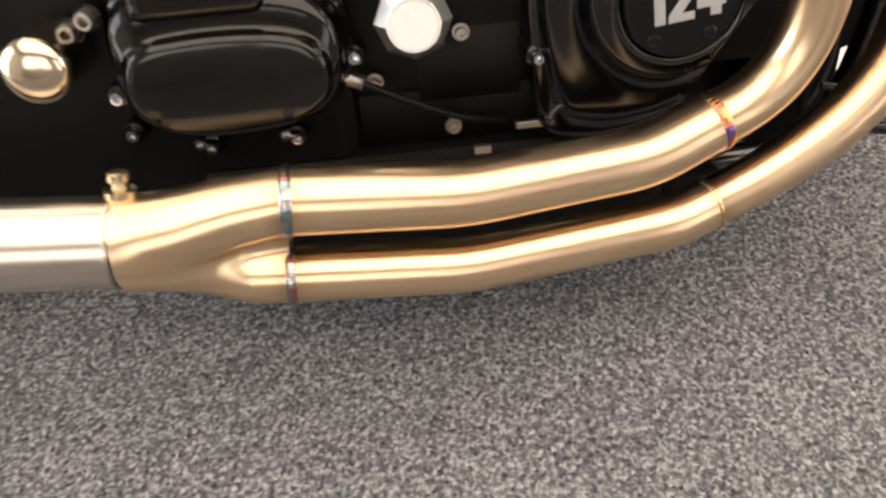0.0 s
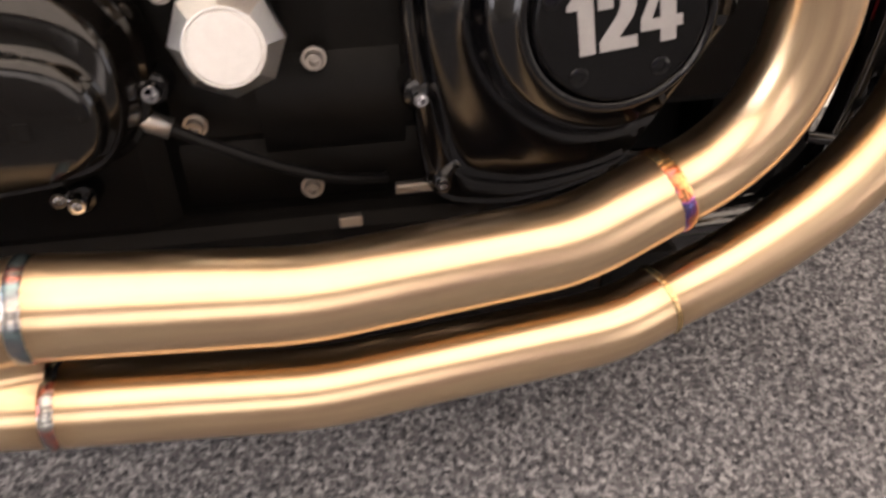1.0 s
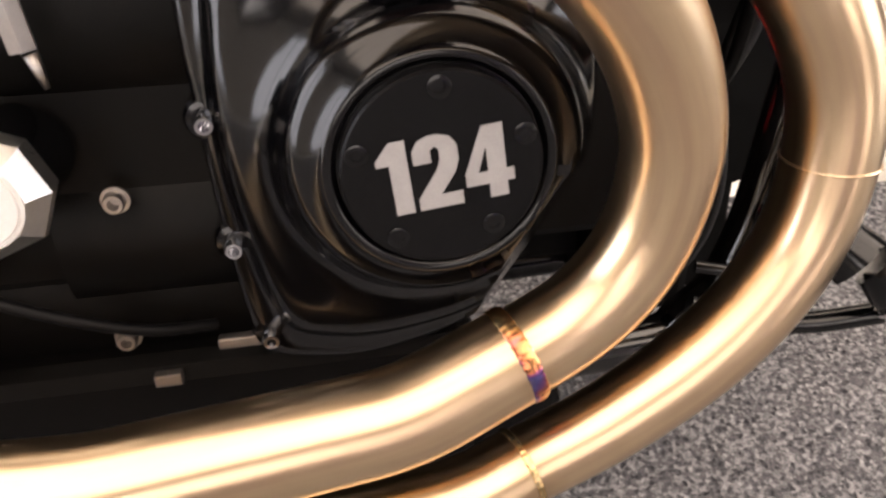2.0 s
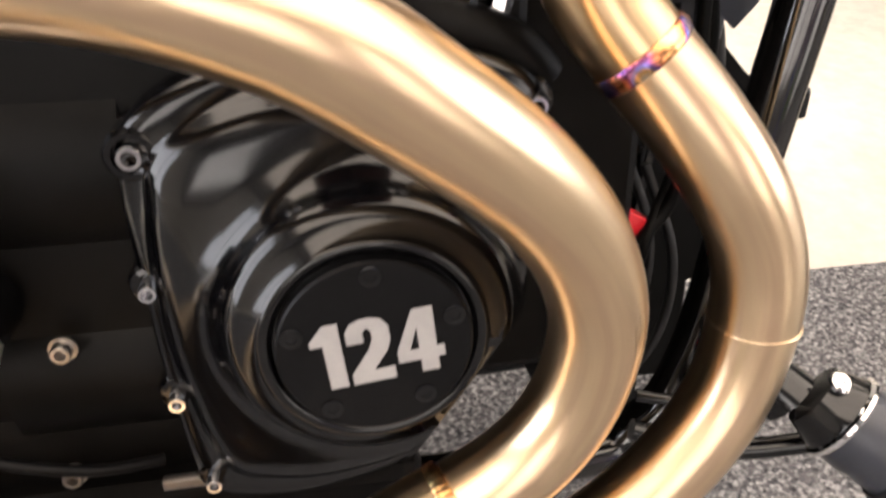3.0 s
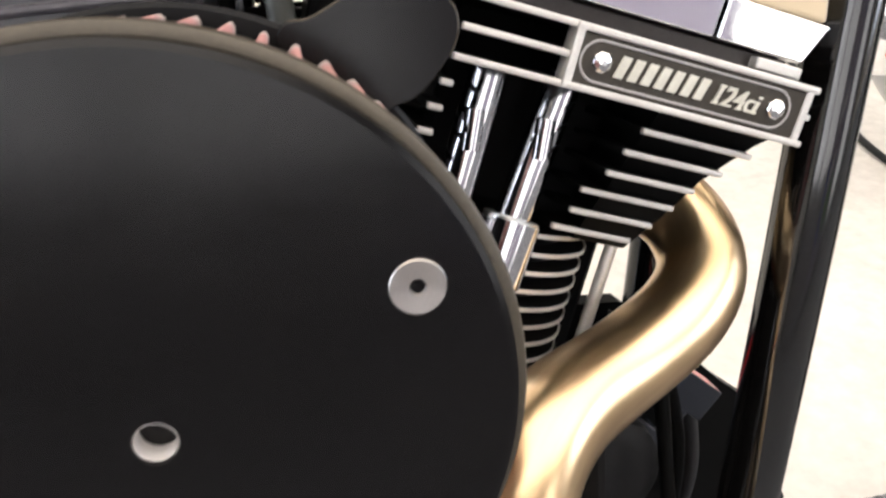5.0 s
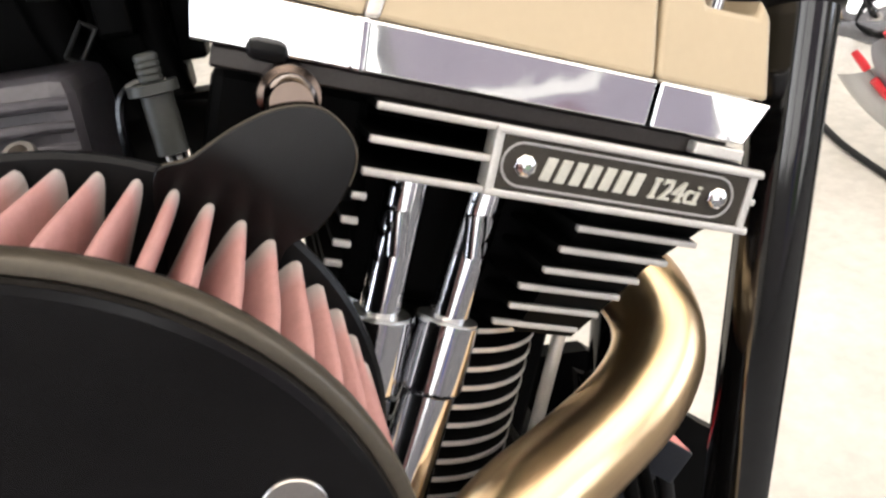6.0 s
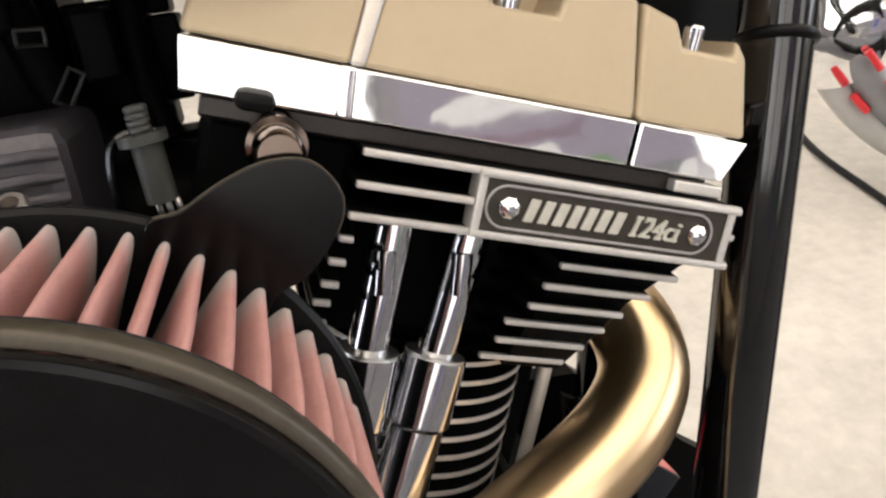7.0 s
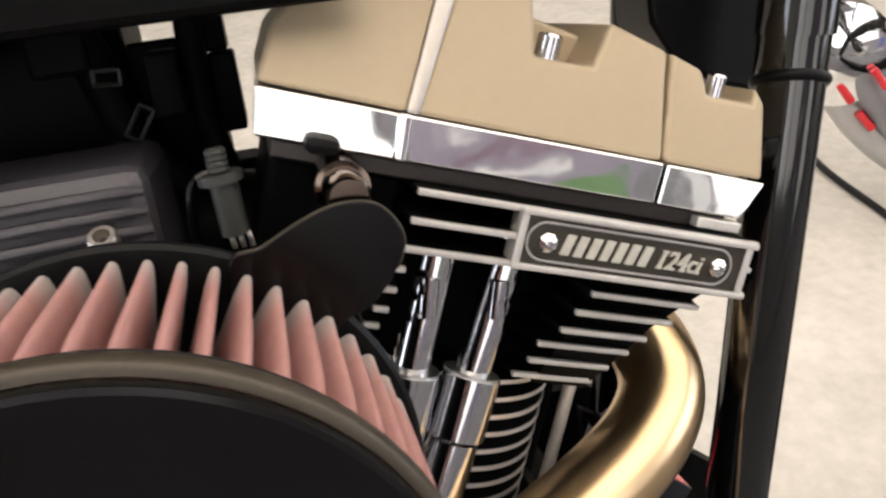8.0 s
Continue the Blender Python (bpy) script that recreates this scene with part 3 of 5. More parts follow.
JOINTS = [(REAR_LOW[-1], REAR_LOW[-2], 0.0230, WELD, 0.0048), (FRONT_LOW[-1], FRONT_LOW[-2], 0.0208, WELD_STRAW, 0.0022), (FRONT_MID[-1], FRONT_MID[-2], 0.0219, WELD, 0.0050), (REAR_LOW[0], REAR_LOW[1], 0.0253, WELD_GREY, 0.0046), (FRONT_LOW[0], FRONT_LOW[1], 0.0231, WELD_GREY, 0.0044)]
stained(GOLD, [(c, Vector(d) - Vector(c), 0.016 if k < 3 else 0.024, 0.55 if k < 3 else 0.8) for k, (c, d, *_) in enumerate(JOINTS)])
exhaust = part("exhaust", sweep(bmesh.new(), bent(REAR_LOW, 0.02), lambda s: 0.0254 - 0.0020 * s, 40), GOLD, bike, "two-into-one exhaust in brushed bronze-toned steel")
part("rear_header", sweep(bmesh.new(), spline(REAR_UP), lambda s: 0.0219 - 0.0006 * s, 40), GOLD, exhaust)
part("front_header", sweep(bmesh.new(), bent(FRONT_LOW, 0.02), lambda s: 0.0232 - 0.0022 * s, 40), GOLD, exhaust)
part("front_header", sweep(bmesh.new(), spline(FRONT_MID), lambda s: 0.0200 + 0.0020 * min(1, s * 1.6), 40), GOLD, exhaust)
part("front_header", sweep(bmesh.new(), spline(FRONT_UP), lambda s: 0.0212 + 0.0010 * s + 0.0022 * math.exp(-((s - 0.24) / 0.13) ** 2), 40), GOLDHOT, exhaust)
for at, beside, r, m, w in JOINTS:
    part("weld", weld_bead(bmesh.new(), at, Vector(beside) - Vector(at), r, 40, w), m, exhaust, "heat-tinted weld bead")
part("weld", weld_bead(bmesh.new(), (0.322, 0.432, 0.366), (0.02, 0, 1), 0.0216, width=0.0012), GOLD, exhaust)


def collector():
    """Two pipes that flow into one: each cross-section is a soft union of two rounds and the web between them."""
    bm = bmesh.new()
    uv = bm.loops.layers.uv.verify()
    seg, n = 64, 30

    def mix(stops, t):
        for (a, p), (b, q) in zip(stops, stops[1:]):
            if t <= b:
                f = (t - a) / (b - a)
                return [u + (v - u) * f for u, v in zip(p, q)]
        return stops[-1][1]

    def soft(a, b, k):
        h = max(k - abs(a - b), 0.0) / k
        return min(a, b) - h * h * k / 4
    rings = []
    for i in range(n + 1):
        t = i / n
        upper = mix([(0, (0.3775, 0.2810, 0.0253)), (0.30, (0.3750, 0.2785, 0.0260)), (0.68, (0.3715, 0.2705, 0.0300)), (1, (0.370, 0.2665, 0.0330))], t)
        lower = mix([(0, (0.386, 0.2140, 0.0231)), (0.28, (0.384, 0.2175, 0.0222)), (0.62, (0.379, 0.240, 0.0250)), (1, (0.371, 0.2640, 0.0326))], t)
        web = mix([(0, (0.4000, 0.2455, 0.0200)), (0.3, (0.3950, 0.2465, 0.0205)), (0.68, (0.382, 0.254, 0.0265)), (1, (0.3705, 0.2660, 0.0328))], t)
        ring = []
        for k in range(seg):
            dy, dz = math.cos(2 * math.pi * k / seg), math.sin(2 * math.pi * k / seg)
            near, far = 0.0, 0.10
            for _ in range(22):
                m = (near + far) / 2
                y, z = web[0] + dy * m, web[1] + dz * m
                d = soft(soft(*(math.hypot(y - c[0], z - c[1]) - c[2] for c in (upper, web)), 0.010), math.hypot(y - lower[0], z - lower[1]) - lower[2], 0.010)
                near, far = (m, far) if d < 0 else (near, m)
            y, z = web[0] + dy * near, web[1] + dz * near
            start = -0.157 - 0.007 * min(1.0, max(0.0, (0.262 - z) / 0.03))
            ring.append(bm.verts.new((start + (-0.272 - start) * t, y, z)))
        rings.append(ring)
    for i, (a, b) in enumerate(zip(rings, rings[1:])):
        for k in range(seg):
            f = bm.faces.new((a[k], a[(k + 1) % seg], b[(k + 1) % seg], b[k]))
            for loop, at in zip(f.loops, ((k / seg, i / n), ((k + 1) / seg, i / n), ((k + 1) / seg, (i + 1) / n), (k / seg, (i + 1) / n))):
                loop[uv].uv = (at[0], at[1] * 0.115)
    return bm


part("collector", collector(), GOLD, exhaust, sharp=70)
part("tailpipe", sweep(bmesh.new(), spline([(-0.270, 0.370, 0.2665), (-0.40, 0.366, 0.281), (-0.62, 0.360, 0.308)]), 0.0330, 40), STEEL, exhaust, "wide pale brushed steel pipe")
part("weld", weld_bead(bmesh.new(), (-0.271, 0.370, 0.2667), (1, 0, -0.11), 0.0328, width=0.002), STEEL, exhaust)
for d, m in ((0.0, STEEL), (0.0062, STEEL)):
    part("joint_ring", lathe(bmesh.new(), [(0, 0.0326), (0.0004, 0.0340), (0.0024, 0.0340), (0.0028, 0.0326)], (-0.2790 + d, 0.3697, 0.2674), (1, 0, -0.11), 56, False), m, exhaust)
part("joint_gap", lathe(bmesh.new(), [(0, 0.0326), (0.0001, 0.0332), (0.0014, 0.0332), (0.0015, 0.0326)], (-0.2752, 0.3697, 0.2671), (1, 0, -0.11), 56, False), RUBBER, exhaust, "dark gap of the slip joint")
part("sensor_bung", lathe(bmesh.new(), [(0, 0.0115), (0.008, 0.0115), (0.0085, 0.006), (0.014, 0.0055), (0.0145, 0.008), (0.020, 0.008), (0.021, 0.006)], (-0.268, 0.377, 0.296), (0.1, 0.15, 1), 16), BRASS, exhaust, "threaded sensor plug on the collector")

# cam cover
CX, CZ = 0.134, 0.3872


def cam_cover():
    outline = smooth_loop([(0.036, 0.470), (0.0325, 0.448), (0.0335, 0.399), (0.0365, 0.340), (0.0455, 0.279), (0.072, 0.265), (0.113, 0.266), (0.164, 0.284), (0.197, 0.323), (0.211, 0.379), (0.216, 0.434), (0.214, 0.484), (0.160, 0.502), (0.100, 0.500), (0.060, 0.488)], 8)
    n = len(outline)
    bm = bmesh.new()

    def ring(blend, radius, y):
        loop = []
        for x, z in outline:
            d = Vector((x - CX, z - CZ))
            flat = d.length
            r = flat * blend if not radius else radius + (flat - radius) * blend
            loop.append(bm.verts.new((CX + d.x / flat * r, y, CZ + d.y / flat * r)))
        return loop
    spec = [(1.0, 0, 0.492), (1.0, 0, 0.4655), (0.985, 0, 0.4625), (0.95, 0, 0.4615), (0.74, 0.074, 0.4600), (0.68, 0.074, 0.4570), (0.62, 0.074, 0.4525), (0.52, 0.074, 0.4495), (0.36, 0.0730, 0.4470), (0.20, 0.0712, 0.4442), (0.08, 0.0688, 0.4400), (0.0, 0.0662, 0.4335), (0.0, 0.0642, 0.4268), (0.0, 0.0616, 0.4218), (0.0, 0.0570, 0.4186), (0.0, 0.0505, 0.4170), (0.0, 0.0490, 0.4140), (0.0, 0.0468, 0.4125), (0.0, 0.0435, 0.4140), (0.0, 0.0425, 0.417)]
    loops = [ring(*s) for s in spec]
    for a, b in zip(loops, loops[1:]):
        for k in range(n):
            bm.faces.new((a[k], a[(k + 1) % n], b[(k + 1) % n], b[k]))
    bm.faces.new(loops[-1])
    # the casting is cut away below the dome on the front side
    cut = bmesh.ops.bisect_plane(bm, geom=bm.verts[:] + bm.edges[:] + bm.faces[:], plane_co=(0.1795, 0.4178, 0.3633), plane_no=(0.894, -0.661, -0.611), clear_outer=True)
    bmesh.ops.edgenet_fill(bm, edges=[e for e in cut["geom_cut"] if e.is_valid and isinstance(e, bmesh.types.BMEdge)])
    return bm


engine = part("cam_cover", cam_cover(), GLOSS, bike, "gloss black domed engine side cover", sharp=60, crisp=False)
plate = part("timer_plate", lathe(bmesh.new(), [(0, 0.0415), (0.0065, 0.0415), (0.0075, 0.0405)], (CX, 0.4172, CZ), RIGHT, 64), SATIN, bike, "round black plate with the number 124")


def digits(bm, m):
    """Bold condensed figures 1, 2 and 4, cut from sheet."""
    one = [(0, 0.78), (0.20, 1.0), (0.40, 1.0), (0.40, 0), (0.16, 0), (0.16, 0.70), (0, 0.70)]
    two = [(0.0, 0.0), (0.58, 0.0), (0.58, 0.18), (0.30, 0.18), (0.52, 0.46), (0.58, 0.62), (0.58, 0.82), (0.50, 0.95), (0.36, 1.0), (0.22, 1.0), (0.08, 0.95), (0.0, 0.82), (0.0, 0.64), (0.23, 0.64), (0.23, 0.80), (0.29, 0.85), (0.34, 0.80), (0.34, 0.66), (0.28, 0.52), (0.0, 0.16)]
    four = [(0.0, 0.20), (0.30, 0.20), (0.30, 0.0), (0.54, 0.0), (0.54, 0.20), (0.64, 0.20), (0.64, 0.37), (0.54, 0.37), (0.54, 1.0), (0.27, 1.0), (0.0, 0.38)]
    for glyph, off in ((one, 0.0), (two, 0.47), (four, 1.11)):
        if glyph is four:
            pieces = [[(0.0, 0.20), (0.30, 0.20), (0.30, 0.37), (0.17, 0.37), (0.0, 0.38)], [(0.0, 0.38), (0.17, 0.37), (0.30, 0.72), (0.30, 1.0), (0.27, 1.0)], [(0.30, 0.0), (0.54, 0.0), (0.54, 1.0), (0.30, 1.0)], [(0.54, 0.20), (0.64, 0.20), (0.64, 0.37), (0.54, 0.37)]]
        else:
            pieces = [glyph]
        for pts in pieces:
            f = bm.faces.new([bm.verts.new((x + off - 0.875, z - 0.5, 0)) for x, z in pts])
            r = bmesh.ops.extrude_face_region(bm, geom=[f])
            bmesh.ops.translate(bm, verts=[v for v in r["geom"] if isinstance(v, bmesh.types.BMVert)], vec=(0, 0, 0.03))
    bmesh.ops.transform(bm, matrix=m, verts=bm.verts)
    return bm


NUM = Matrix.Translation((CX + 0.001, 0.4097, CZ + 0.0005)) @ Matrix.Rotation(radians(-6.5), 4, "Y") @ Matrix.Rotation(radians(90), 4, "X") @ Matrix.Diagonal((0.0315, 0.0315, 0.02, 1))
part("number", digits(bmesh.new(), NUM), SILVER, plate, "silver number 124", smooth=False)
for x, z in ((0.1330, 0.4220), (0.1671, 0.4005), (0.1546, 0.3620), (0.1141, 0.3594), (0.0997, 0.3968)):
    part("screw", lathe(bmesh.new(), [(0, 0.0048), (0.0008, 0.0048), (0.0010, 0.0040), (0.0010, 0.0024), (0.0002, 0.0022)], (x, 0.4096, z), RIGHT, 20), GLOSS, plate)
for x, z, y, r in ((0.0406, 0.4608, 0.4618, 0.0068), (0.038, 0.3992, 0.4618, 0.0052), (0.0411, 0.3382, 0.4618, 0.0052), (0.0513, 0.2852, 0.4618, 0.0050), (0.1474, 0.2924, 0.466, 0.0042), (0.208, 0.391, 0.466, 0.005), (0.1696, 0.4905, 0.466, 0.006), (0.214, 0.4726, 0.466, 0.006)):
    part("bolt", socket_bolt(bmesh.new(), (x, y + (0.003 if r > 0.0065 else -0.001), z), RIGHT, r * 0.86, 0.0085), RODCHROME, engine, "chrome socket bolt")
    part("bolt_ear", lathe(bmesh.new(), [(0, r + 0.0050), (0.0275, r + 0.0050), (0.0300, r + 0.0034), (0.0306, r + 0.0010)] if r < 0.0065 else [(0, r + 0.0050), (0.0300, r + 0.0050), (0.0325, r + 0.0034), (0.0325, r + 0.0010), (0.0290, r + 0.0008)], (x, 0.492 if y < 0.465 else 0.496, z), RIGHT, 28), GLOSS, engine)

# crankcase
case = part("crankcase", box(bmesh.new(), (-0.12, 0.500, 0.302), (0.285, 0.68, 0.555), 0.006), WRINKLE, bike, "satin black engine crankcase")
part("case_foot", box(bmesh.new(), (-0.12, 0.500, 0.245), (0.163, 0.68, 0.310), 0.010), WRINKLE, case)
part("case_bulge", sweep(bmesh.new(), [Vector((-0.125, 0.556, 0.440)), Vector((0.030, 0.556, 0.440))], 0.066, 48), WRINKLE, case)
part("case_bulge", sweep(bmesh.new(), [Vector((-0.050, 0.552, 0.325)), Vector((0.034, 0.552, 0.325))], 0.060, 48), WRINKLE, case)
part("oil_sump", box(bmesh.new(), (-0.24, 0.478, 0.135), (0.163, 0.68, 0.262), 0.012), WRINKLE, case)
part("sump_lip", box(bmesh.new(), (0.158, 0.478, 0.162), (0.215, 0.530, 0.208), 0.008), WRINKLE, case)
part("case_back", box(bmesh.new(), (0.158, 0.655, 0.198), (0.285, 0.682, 0.310), 0.004), WRINKLE, case)
part("gearbox", box(bmesh.new(), (-0.52, 0.484, 0.235), (-0.10, 0.68, 0.50), 0.02), WRINKLE, bike, "satin black gearbox casing")


def plug_body():
    return lathe(bmesh.new(), [(0, 0.0272), (0.010, 0.0288), (0.0130, 0.0282), (0.0222, 0.0202)], (-0.0525, 0.453, 0.3808), RIGHT, 8)


oil_cap = part("filler_cap", plug_body(), ALU, bike, "polished octagonal filler cap", sharp=20)
part("cap_face", lathe(bmesh.new(), [(0, 0.0196), (0.0008, 0.0196), (0.0010, 0.0186), (-0.0002, 0.0182), (-0.0002, 0.0176), (0.0016, 0.0170)], (-0.0525, 0.4308, 0.3808), RIGHT, 40), MACHINED, oil_cap)
part("cap_seat", lathe(bmesh.new(), [(0, 0.023), (0.042, 0.023), (0.043, 0.020)], (-0.0525, 0.495, 0.3808), RIGHT, 32), GLOSS, oil_cap)


def gearbox_cover():
    bm = bmesh.new()
    out = smooth_loop([(-0.276, 0.345), (-0.275, 0.392), (-0.255, 0.416), (-0.19, 0.423), (-0.128, 0.414), (-0.101, 0.388), (-0.100, 0.345), (-0.120, 0.317), (-0.16, 0.308), (-0.21, 0.306), (-0.256, 0.317)], 6)
    c = Vector((-0.188, 0.364))
    n = len(out)
    loops = []
    for s, y, drop in ((1.0, 0.485, 0), (1.0, 0.466, 0), (0.985, 0.463, 0), (0.955, 0.462, 0), (0.935, 0.457, 0), (0.915, 0.446, -0.001), (0.90, 0.440, -0.002), (0.875, 0.4365, -0.004), (0.83, 0.4345, -0.008), (0.815, 0.433, -0.0095), (0.80, 0.429, -0.0105), (0.785, 0.4255, -0.0115), (0.76, 0.4240, -0.0125), (0.70, 0.4235, -0.0130), (0.4, 0.423, -0.0130)):
        loops.append([bm.verts.new((c.x + (x - c.x) * s, y, c.y + drop + (z - c.y) * s * (0.74 if s < 0.84 else 1.0 if s > 0.89 else 0.86))) for x, z in out])
    for a, b in zip(loops, loops[1:]):
        for k in range(n):
            bm.faces.new((a[k], a[(k + 1) % n], b[(k + 1) % n], b[k]))
    bm.faces.new(loops[-1])
    return bm


gear_cover = part("gearbox_cover", gearbox_cover(), COVERPAINT, bike, "gloss black rounded gearbox side cover", sharp=60, crisp=False)
for k in range(5):
    part("cast_bar", box(bmesh.new(), (-0.201 + 0.0115 * k, 0.4222, 0.3455), (-0.1935 + 0.0115 * k, 0.4234, 0.3550), 0.0006), COVERPAINT, gear_cover)
part("cover_boss", box(bmesh.new(), (-0.247, 0.430, 0.398), (-0.153, 0.484, 0.475), 0.010, None, 3), COVERPAINT, gear_cover)
for x, z in ((-0.2275, 0.2955), (-0.1605, 0.2965), (-0.277, 0.308), (-0.2195, 0.291), (-0.152, 0.292), (-0.0985, 0.352), (-0.280, 0.339)):
    part("bolt", socket_bolt(bmesh.new(), (x, 0.464, z), RIGHT, 0.0052, 0.007, 0.0), RODCHROME, gear_cover)
    if z not in (0.2955, 0.2965):
        part("bolt_boss", lathe(bmesh.new(), [(0, 0.009), (0.015, 0.009), (0.017, 0.0078)], (x, 0.482, z), RIGHT, 20), GLOSS, gear_cover)
for x, z in ((-0.0144, 0.3551), (-0.0252, 0.2764), (-0.086, 0.3215), (-0.089, 0.397)):
    part("bolt", socket_bolt(bmesh.new(), (x, 0.487, z), RIGHT, 0.0052, 0.007, 0.0070), SCREW, case)
part("pivot_cap", lathe(bmesh.new(), [(0, 0.024), (0.047, 0.024), (0.0505, 0.0232), (0.0535, 0.0205), (0.0558, 0.0160), (0.0572, 0.0105), (0.0579, 0.0050), (0.0580, 0.0008)], (-0.316, 0.475, 0.376), RIGHT, 40), CAPBRONZE, bike, "round polished swingarm pivot cap")
for x, z in ((-0.298, 0.388 + 0.004), (-0.283, 0.400)):
    part("bolt", socket_bolt(bmesh.new(), (x, 0.462, z), RIGHT, 0.0068, 0.012, 0.0), SCREW, bike)
    part("bolt_boss", lathe(bmesh.new(), [(0, 0.010), (0.02, 0.010)], (x, 0.482, z), RIGHT, 20), GLOSS, bike)

# breather elbow above the filler cap
elbow = part("breather_elbow", sweep(bmesh.new(), [Vector((-0.0330, 0.470, 0.4540)), Vector((-0.0305, 0.470, 0.4320))], 0.0062, 6), SCREW, bike, "bright breather elbow", smooth=False)
part("elbow_tail", sweep(bmesh.new(), [Vector((-0.0283, 0.470, 0.4310)), Vector((-0.0253, 0.470, 0.4156))], lambda f: 0.0036 - 0.0022 * f, 10), SCREW, elbow)

# oil hose with a crimped fitting
hose = part("oil_hose", sweep(bmesh.new(), spline([(-0.10, 0.468, 0.331), (-0.075, 0.466, 0.318), (-0.045, 0.468, 0.302), (-0.01, 0.475, 0.286), (0.02, 0.49, 0.276)]), 0.0032, 14), SATIN, bike, "braided black oil hose")
part("hose_fitting", sweep(bmesh.new(), [Vector((-0.118, 0.468, 0.340)), Vector((-0.095, 0.468, 0.328))], 0.0062, 8), SCREW, hose)
for x, z, w in ((-0.004, 0.262, 0.007), (0.036, 0.281, 0.012)):
    part("case_tab", box(bmesh.new(), (x - w, 0.462, z - 0.003), (x + w, 0.468, z + 0.003 if w > 0.01 else z + 0.004), 0.001), SCREW, case)

# air cleaner
AC = (0.1245, 0.3697, 0.6575)
AR = 0.0877


def pleats():
    bm = bmesh.new()
    n, prof = 56, []
    for k in range(n):
        for f, r in ((-0.05, 0.0700), (-0.035, 0.0785), (0.0, 0.0828), (0.05, 0.0850), (0.12, 0.0859), (0.19, 0.0861), (0.26, 0.0859), (0.33, 0.0850), (0.38, 0.0828), (0.415, 0.0785), (0.43, 0.0700), (0.50, 0.0540), (0.88, 0.0540)):
            a = 2 * math.pi * (k + f) / n
            prof.append((AC[0] + r * math.cos(a), AC[2] + r * math.sin(a)))
    loops = []
    for y, s in ((0.008, 0.985), (0.030, 1.0), (0.055, 1.0), (0.0785, 1.0), (0.0805, 0.992), (0.0815, 0.95)):
        loops.append([bm.verts.new((AC[0] + (x - AC[0]) * s, AC[1] + y, AC[2] + (z - AC[2]) * s)) for x, z in prof])
    m = len(prof)
    for a, b in zip(loops, loops[1:]):
        for k in range(m):
            bm.faces.new((a[k], a[(k + 1) % m], b[(k + 1) % m], b[k]))
    return bm



def cover_plate(profile):
    """The round cover, its centre hole a little off the middle."""
    bm = lathe(bmesh.new(), profile, (AC[0], AC[1] + 0.009, AC[2]), RIGHT, 128)
    for v in bm.verts:
        if math.hypot(v.co.x - AC[0], v.co.z - AC[2]) < 0.01:
            v.co += Vector((0.1254 - AC[0], 0, 0.6552 - AC[2]))
    return bm


cleaner = part("air_cleaner", cover_plate([(0.002, AR - 0.0055), (0.006, AR - 0.0030), (0.0085, AR - 0.0034), (0.009, AR - 0.0050), (0.009, 0.045), (0.009, 0.0054), (0.0084, 0.0051), (-0.004, 0.0051)]), PLATEBLACK, bike, "round satin black air cleaner cover plate", sharp=60)
part("cover_rim", lathe(bmesh.new(), [(-0.0045, AR - 0.0075), (-0.0035, AR - 0.0012), (-0.001, AR), (0.0036, AR), (0.0048, AR - 0.0008), (0.0050, AR - 0.0030), (0.0030, AR - 0.0042)], (AC[0], AC[1] + 0.009, AC[2]), RIGHT, 128, False), RIMBROWN, cleaner, "worn olive-brown outer rim", sharp=60)
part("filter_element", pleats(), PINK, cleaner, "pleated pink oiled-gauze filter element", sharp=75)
part("rim_seal", lathe(bmesh.new(), [(0, AR - 0.004), (0.0015, AR - 0.0016), (0.0035, AR - 0.0020), (0.0040, AR - 0.005)], (AC[0], AC[1] + 0.0165, AC[2]), RIGHT, 96, False), RUBBER, cleaner)
part("hole_liner", lathe(bmesh.new(), [(-0.004, 0.00505), (0.0080, 0.00505), (0.0084, 0.0047), (-0.004, 0.0046)], (0.1254, AC[1] + 0.0090, 0.6552), RIGHT, 32, False), BUSH, cleaner, "bright bushing in the centre hole")
part("back_plate", lathe(bmesh.new(), [(0, AR + 0.0015), (0.003, AR + 0.0015), (0.0045, AR)], (AC[0], AC[1] + 0.0875, AC[2]), RIGHT, 96), SATIN, cleaner)
for x, z in ((0.1868, 0.6832), (0.1289, 0.5915), (0.0700, 0.6960)):
    part("screw", lathe(bmesh.new(), [(0, 0.0066), (0.0006, 0.0066), (0.0010, 0.0063), (0.0007, 0.0020), (-0.0002, 0.0015)], (x, AC[1] + 0.0001, z), RIGHT, 28), SCREW, cleaner, "countersunk stainless screw")
# front cylinder
CYL = Matrix.Translation((0.2713, 0, 0.714)) @ Matrix.Rotation(radians(19.4), 4, "Y")


def fin_plate(bm, pts, v, th=0.0024):
    """A fin across the cylinder: outline of (u, y) at height v along its axis."""
    lo = [bm.verts.new(CYL @ Vector((u, y, v - th / 2))) for u, y in pts]
    hi = [bm.verts.new(CYL @ Vector((u, y, v + th / 2))) for u, y in pts]
    n = len(pts)
    bm.faces.new(hi)
    bm.faces.new(list(reversed(lo)))
    for k in range(n):
        bm.faces.new((lo[k], lo[(k + 1) % n], hi[(k + 1) % n], hi[k]))


def edge_bar(bm, u0, u1, v, y, th=0.0024, d=0.003):
    box(bm, (u0, y, v - th / 2), (u1, y + d, v + th / 2), 0.0006, CYL)


